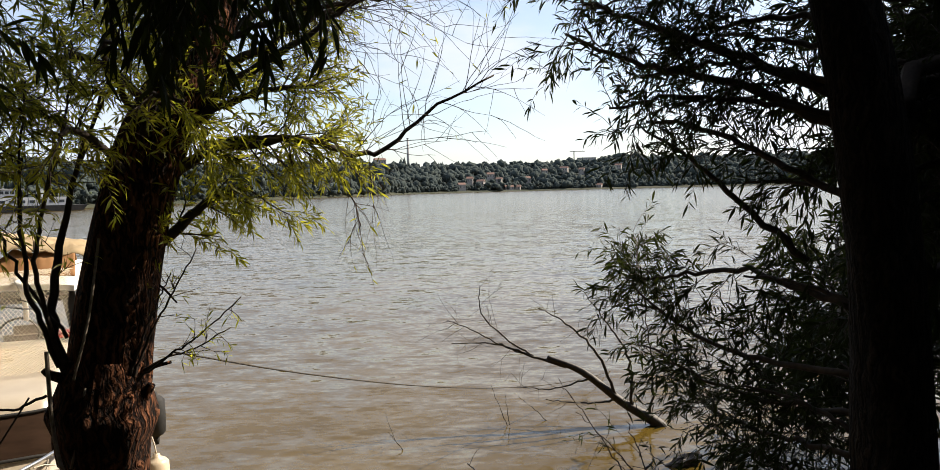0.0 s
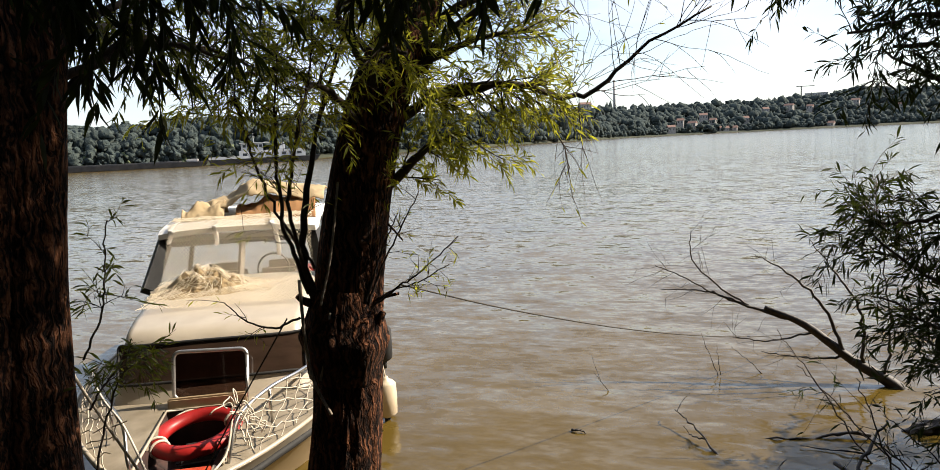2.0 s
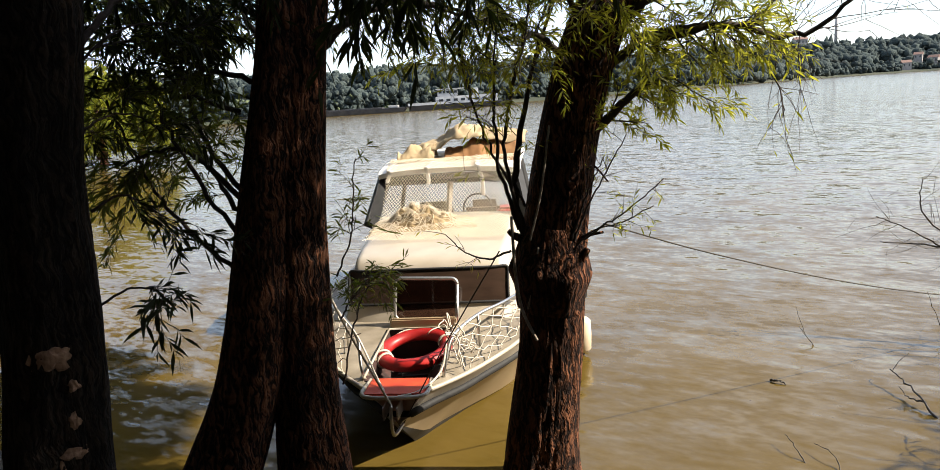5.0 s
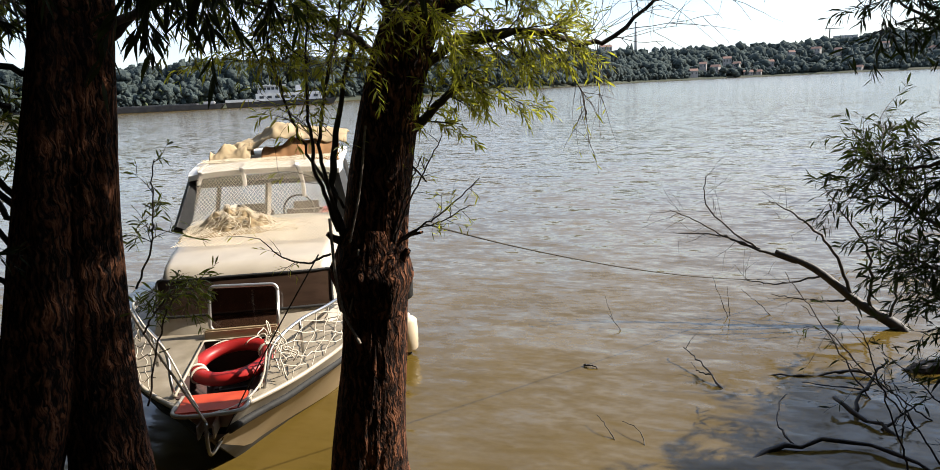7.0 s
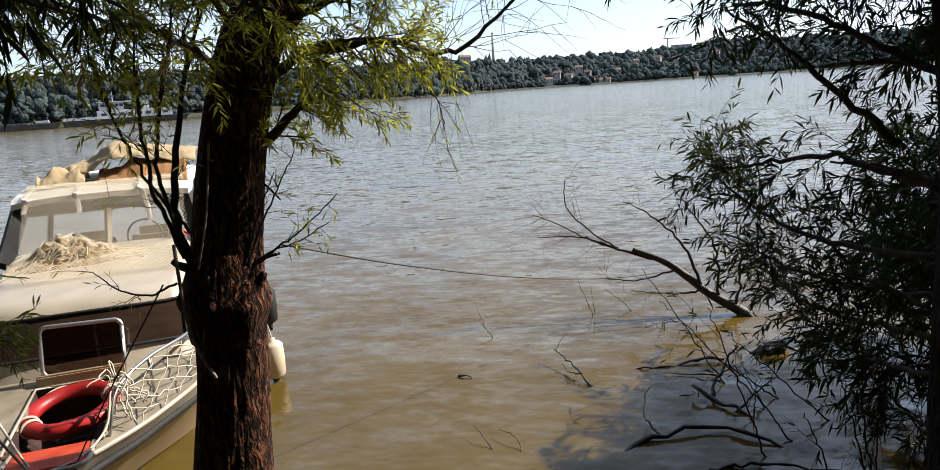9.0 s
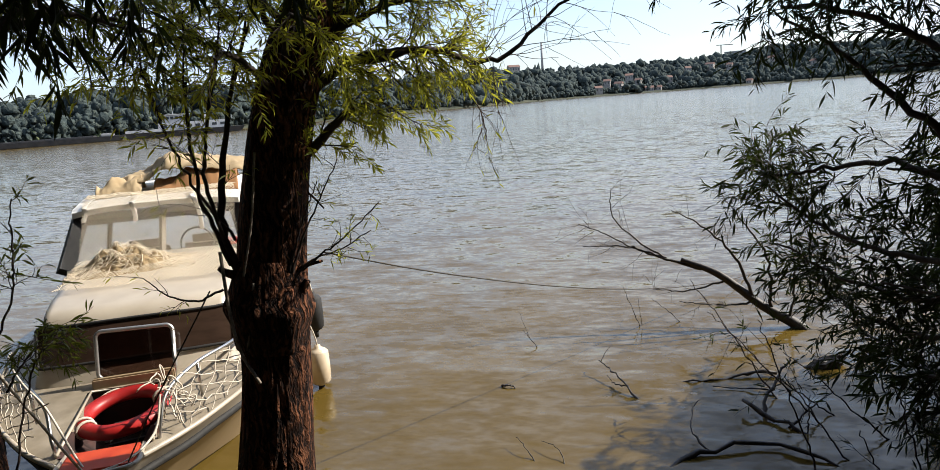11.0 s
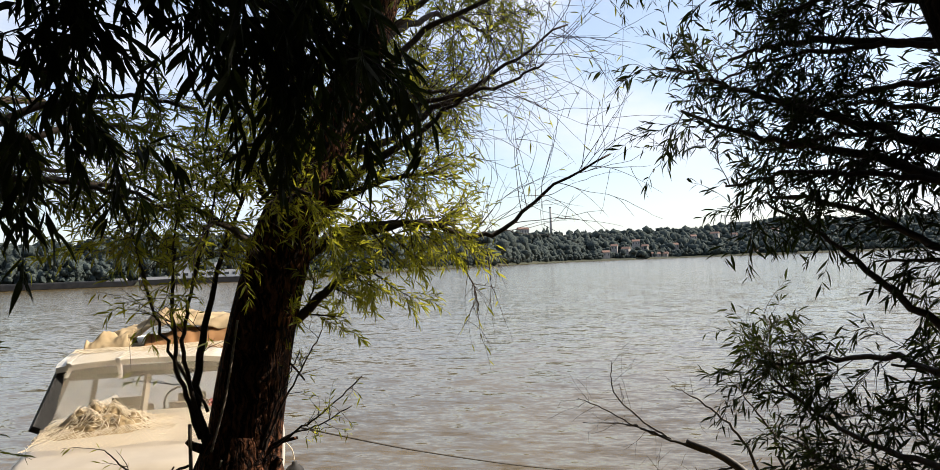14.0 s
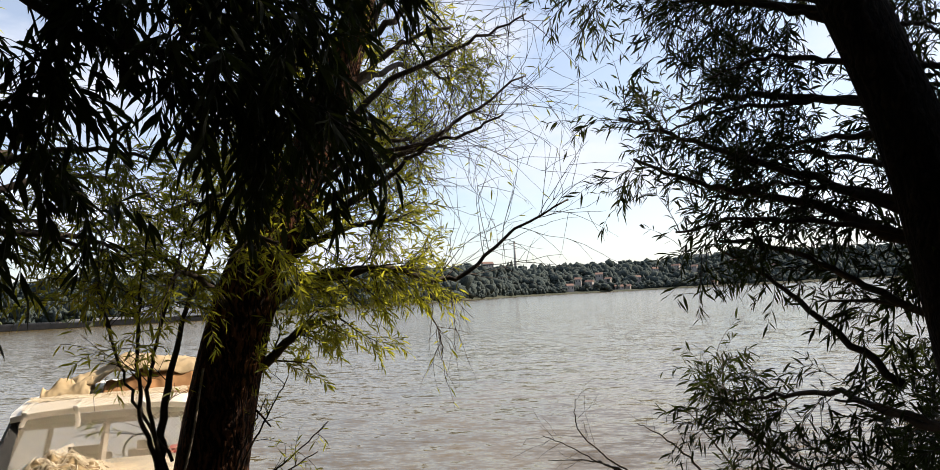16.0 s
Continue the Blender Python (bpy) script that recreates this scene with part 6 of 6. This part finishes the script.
def nets():
    rng = np.random.default_rng(61)

    def drape(u, v):
        # from the roof, down over the windscreen and on to the cabin roof
        y = np.interp(v, [0, 0.30, 0.42, 0.72, 1.0], [3.0, 2.78, 2.64, 2.30, 1.45])
        z = np.interp(v, [0, 0.30, 0.42, 0.72, 1.0], [2.0, 1.975, 1.90, 1.43, 1.325])
        x = -0.72 + 1.50 * u - 0.06 * (v > 0.72) * (v - 0.72) * (1 - u)
        z += 0.03 * noise.noise((x * 3, y * 3, 0)) + 0.02 - 0.10 * max(0, abs(x) - 0.72)
        return (x, y - 0.02, z)
    net = net_lines(drape, 42, 41, 0.0023, rng, 0.004, steps=44)
    m = BOAT
    ob = part("fishing_net", net.mesh("fishing_net"), NET, None, "tan fishing net draped over windscreen and cabin roof", m)
    tagged(ob, category="net")

    def side(u, v, sgn):
        ya = 1.25 - 1.55 * u
        top = np.array([sgn * float(np.interp(ya, [-0.35, 0.05, 0.75, 1.25], [0.30, 0.55, 0.90, 1.0])), ya, 0.965])
        low = np.array([sgn * half(ya) * 0.93, ya, sheer(ya) + 0.03])
        p = top * (1 - v) + low * v
        p[0] += sgn * 0.02 * math.sin(v * 3.1) + 0.02 * noise.noise((ya * 5, v * 4, 3))
        return p
    for sgn in (1, -1):
        s = net_lines(lambda u, v: side(u, v, sgn), 8, 3, 0.0050, rng, 0.010, steps=10)
        ob = part("rail_net", s.mesh("rail_net"), ROPE_W, None, "white cord netting laced along the bow rail", m)
        tagged(ob, category="net", group="netting on the bow rails")
    # loose bundle over the near corner of the pulpit
    s = Soup()
    for k in range(14):
        p = np.array([0.36, -0.10, 0.90]) + rng.normal(0, 1, 3) * [0.03, 0.11, 0.04]
        q = [p]
        d = rng.normal(0, 1, 3)
        for i in range(7):
            d = 0.6 * d + rng.normal(0, 0.55, 3) + [0.05, -0.1, -0.5]
            q.append(q[-1] + d / np.linalg.norm(d) * 0.042)
        q = np.array(q)
        q[:, 2] = np.maximum(q[:, 2], 0.68)
        v, f = tube_data(spline(q, 16), 0.0055, 4)
        s.add(v, f)
    ob = part("rope_tangle", s.mesh("rope_tangle"), ROPE_W, None, "tangle of white cord over the bow rail", m)
    tagged(ob, category="rope")
    # heap of net at the foot of the windscreen
    v, f = [], []
    nx, ny = 70, 36
    for j in range(ny):
        for i in range(nx):
            a, b = i / (nx - 1), j / (ny - 1)
            x, y = -0.78 + 1.2 * a, 1.80 + 0.62 * b
            env = math.sin(a * math.pi) ** 0.6 * math.sin(b * math.pi) ** 0.8
            lump = math.exp(-((x + 0.38) / 0.22) ** 2) * 0.9 + math.exp(-((x + 0.05) / 0.14) ** 2) * 0.55 + 0.18
            h = env * lump * (0.21 + 0.12 * noise.noise((x * 9, y * 9, 1)) + 0.05 * noise.noise((x * 25, y * 25, 2)))
            v.append((x + 0.02 * noise.noise((x * 14, y * 14, 5)), y, 1.315 + 0.085 * (y - 1.8) + max(-0.02, h)))
    for j in range(ny - 1):
        for i in range(nx - 1):
            q = j * nx + i
            f.append((q, q + 1, q + 1 + nx, q + nx))
    heap = part("heaped_net", mesh("heaped_net", v, f), NET_HEAP, None, "brown heap of net on the cabin roof", m)
    tagged(heap, category="net")
    s = Soup()
    for k in range(150):
        i, j = rng.integers(4, nx - 5), rng.integers(4, ny - 5)
        q = []
        for step in range(9):
            q.append(np.array(v[j * nx + i]) + [0, 0, 0.012 + rng.uniform(0, 0.02)])
            i, j = int(np.clip(i + rng.integers(-3, 4), 0, nx - 1)), int(np.clip(j + rng.integers(-2, 3), 0, ny - 1))
        vv, ff = tube_data(spline(q, 20), 0.0035, 3, cap=False)
        s.add(vv, ff)
    st = part("twine", s.mesh("twine"), NET, heap, "loose tan twine")


nets()


def sheet(name, label, pts_f, nx, ny, mat, thick=0.012):
    """A folded cloth with thickness."""
    top = [pts_f(i / (nx - 1), j / (ny - 1)) for j in range(ny) for i in range(nx)]
    low = [(x, y, z - thick) for x, y, z in top]
    n = nx * ny
    f = []
    for j in range(ny - 1):
        for i in range(nx - 1):
            a = j * nx + i
            f += [(a, a + 1, a + 1 + nx, a + nx), (a + nx + n, a + 1 + nx + n, a + 1 + n, a + n)]
    for i in range(nx - 1):
        f += [(i + n, i + 1 + n, i + 1, i), ((ny - 1) * nx + i, (ny - 1) * nx + i + 1, (ny - 1) * nx + i + 1 + n, (ny - 1) * nx + i + n)]
    for j in range(ny - 1):
        a, b = j * nx, j * nx + nx - 1
        f += [(a, a + nx, a + nx + n, a + n), (b + nx, b, b + n, b + nx + n)]
    ob = part(name, mesh(name, top + low, f), mat, None, label, BOAT)
    return tagged(ob, category="tarpaulin")


def roof_z(x, y):
    return 1.88 + 0.045 * (1 - min(1, abs(x / 0.84)) ** 3) + 0.08 * min(1, max(0, (y - 2.66) / 0.6))


def tarps():
    def big(a, b):
        x, y = -0.60 + 1.50 * a, 3.08 + 1.25 * b
        lift = float(np.interp(x + 0.10 * b, [-0.6, -0.42, 0.06, 0.12, 0.35, 0.9], [0.05, 0.09, 0.37, 0.37, 0.31, 0.27])) * (1 - 0.30 * b)
        lift *= 0.58 + 0.42 * min(1, b / 0.25) ** 0.8
        crease = 0.055 * (0.5 - abs(noise.noise((x * 5 + y * 3, y * 1.6, 4)))) + 0.040 * noise.noise((x * 10 - y * 5, y * 5, 7)) + 0.020 * noise.noise((x * 21, y * 13, 2))
        sag = -0.05 * math.sin(math.pi * min(1, max(0, (x + 0.42) / 0.5)))
        return (x, y + 0.10 * abs(x - 0.1) + 0.05 * noise.noise((x * 3, 1, 2)), roof_z(x, y) + 0.03 + lift + crease + sag)
    sheet("roof_tarpaulin", "crumpled tan canvas tarpaulin on the boat roof", big, 60, 36, CANVAS)

    def roll(a, b):
        x, y = -0.66 + 0.46 * a, 3.02 + 0.34 * b
        z = roof_z(x, y) + 0.02 + 0.17 * math.sin(b * math.pi) * (0.7 + 0.5 * noise.noise((x * 9, y * 6, 3))) + 0.03 * abs(noise.noise((x * 16, y * 12, 8)))
        return (x, y, z)
    sheet("folded_canvas", "folded pale canvas end on the boat roof", roll, 34, 22, CANVAS)

    def brown(a, b):
        x, y = -0.08 + 0.88 * a, 3.0 + 0.38 * b
        z = roof_z(x, y) + 0.015 + (0.10 + 0.14 * min(1, max(0, x / 0.3))) * math.sin(b * math.pi * 0.8) * (0.75 + 0.3 * noise.noise((x * 6, y * 5, 6))) + 0.02 * noise.noise((x * 15, y * 11, 9))
        return (x, y, z)
    sheet("brown_canvas", "brown-orange canvas tucked under the tarpaulin", brown, 40, 20, CANVAS_B)
    for k, (x0, L) in enumerate(((-0.24, 0.20), (0.30, 0.36), (-0.70, 0.14))):
        def strap(a, b, x0=x0, L=L):
            s = b
            y = 3.0 - 0.40 * min(1, s * 2.0) - 0.02
            z = roof_z(x0, max(y, 2.66)) + 0.035 if s < 0.5 else roof_z(x0, 2.66) + 0.03 - (s - 0.5) * 2 * L
            return (x0 + 0.045 * a + 0.10 * s * (k == 1) + 0.012 * math.sin(s * 9 + k), y - 0.01 - 0.02 * math.sin(s * 7), z + 0.008 * math.sin(s * 13))
        o = sheet("tie_strap", "white cloth strap hanging from the roof", strap, 4, 18, WHITE_PL, 0.004)
        tagged(o, category="strap", group="straps on the roof")


tarps()


def lifebuoy():
    m = BOAT @ pose(-0.01, 0.17, 0.655, 7, -4, 0)
    ob = root("lifebuoy", m, "faded red lifebuoy lying in the bow locker", "lifebuoy")
    v, f = [], []
    R, r, nu, nv = 0.275, 0.060, 56, 16
    for i in range(nu):
        a = 2 * math.pi * i / nu
        for j in range(nv):
            b = 2 * math.pi * j / nv
            q = R + r * math.cos(b)
            v.append((q * math.cos(a), q * math.sin(a), 0.85 * r * math.sin(b)))
    for i in range(nu):
        for j in range(nv):
            f.append((i * nv + j, ((i + 1) % nu) * nv + j, ((i + 1) % nu) * nv + (j + 1) % nv, i * nv + (j + 1) % nv))
    part("ring", mesh("ring", v, f), RED, ob)
    for a0 in (200, 215, 20):
        a = radians(a0)
        pts = [((R + 0.068 * math.cos(b)) * math.cos(a), (R + 0.068 * math.cos(b)) * math.sin(a), 0.060 * math.sin(b)) for b in np.linspace(0, 6.283, 18)]
        v, f = tube_data(np.array(pts), 0.011, 5)
        part("cord_binding", mesh("cord_binding", v, f), ROPE_W, ob, "white cord binding")
    pts = [((R + 0.072) * math.cos(a), (R + 0.072) * math.sin(a), 0.03 * math.sin(a * 4)) for a in np.linspace(0.5, 3.6, 30)]
    v, f = tube_data(np.array(pts), 0.007, 5)
    part("grab_line", mesh("grab_line", v, f), ROPE_W, ob)
    # black block put in for the dark hollow of the locker
    inside = part("dark_filler", box_bm((-0.16, -0.14, -0.22), (0.16, 0.14, -0.13), 0.04, 3), RUBBER, None, "black block added for the shade inside the bow locker", m)
    tagged(inside, category="bag")
    bottle = root("plastic_bottle", m @ pose(0.02, -0.02, -0.10, 60, 0, 20), "small white plastic bottle in the locker", "bottle")
    v, f = tube_data([(0, 0, -0.07), (0, 0, -0.065), (0, 0, 0.03), (0, 0, 0.05), (0, 0, 0.065)], [0.018, 0.022, 0.022, 0.016, 0.010], 14)
    part("body", mesh("body", v, f), WHITE_PL, bottle)
    v, f = tube_data([(0, 0, 0.065), (0, 0, 0.08)], 0.012, 12)
    part("cap", mesh("cap", v, f), RUBBER, bottle)


lifebuoy()


def fender(x, y, z0, z1, r, mat, label):
    ob = root("fender", BOAT @ pose(x, y, z0), label, "fender", "fenders along the hull")
    h = z1 - z0
    zs = [0, 0.02 * h, 0.05 * h, 0.10 * h, 0.16 * h, 0.5 * h, 0.84 * h, 0.90 * h, 0.95 * h, h]
    rs = [0.25, 0.3, 0.3, 0.75, 1.0, 1.05, 1.0, 0.75, 0.32, 0.3]
    v, f = tube_data([(0, 0, z) for z in zs], [r * k for k in rs], 20)
    part("body", mesh("body", v, f), mat, ob)
    v, f = tube_data([(0, 0, -0.05), (0, 0, 0.03)], [r * 0.26, r * 0.34], 12)
    part("end_plug", mesh("end_plug", v, f), RUBBER, ob, "black end plug")
    v, f = tube_data(spline([(0, 0, h), (-0.02, 0, h + 0.12), (-0.08, 0, max(h + 0.2, 0.75 - z0))], 8), 0.007, 5)
    part("lanyard", mesh("lanyard", v, f), ROPE_W, ob)


fender(1.43, 1.66, 0.0, 0.44, 0.10, CREAM, "cream fender hanging beside the hull")
fender(1.45, 2.40, 0.34, 0.80, 0.09, RUBBER, "black fender hanging from the side deck")
fender(-1.16, 0.80, 0.15, 0.52, 0.09, RUBBER, "black fender hanging beside the dark side")


# ---- lines ----
def line(name, pts, r, mat, label, n=40, sag=None):
    v, f = tube_data(spline(pts, n), r, 6)
    tagged(part(name, mesh(name, v, f), mat, None, label), category="rope")


def from_boat(x, y, z):
    return tuple(BOAT @ Vector((x, y, z)))


line("mooring_line", [from_boat(-0.01, -0.79, 0.60), (-2.50, 2.10, 1.05), (-2.44, 1.80, 1.55), (-2.42, 1.62, 1.95)], 0.009, ROPE_W, "pale mooring rope from the bow to a willow")
line("mooring_wire", [from_boat(0.02, -0.60, 0.36), (-2.05, 2.45, 1.05), (-1.62, 2.52, 1.72)], 0.0045, ROPE_D, "thin dark line from the bow to a willow")
line("river_line", [(-1.04, 2.85, 1.86), (-0.56, 3.68, 1.51), (0.1, 4.8, 1.09), (0.79, 5.98, 0.71), (1.48, 7.16, 0.39), (2.22, 8.42, 0.12), (3.04, 9.81, -0.1)], 0.0055, ROPE_D, "slack dark rope running out into the river", 60)
for k, pts in enumerate(([(-1.0, 1.25, 0.95), (-0.92, 0.8, 0.99), (-0.6, 0.1, 1.0), (-0.37, -0.24, 0.92), (-0.14, -0.57, 0.68), (-0.02, -0.75, 0.62)],
                         [(0.34, -0.28, 0.90), (0.30, -0.42, 0.70), (0.18, -0.66, 0.65), (0.0, -0.76, 0.64)])):
    line("bow_rope", [from_boat(*p) for p in pts], 0.008, ROPE_W, "thick pale rope lashed along the bow rail", 50)
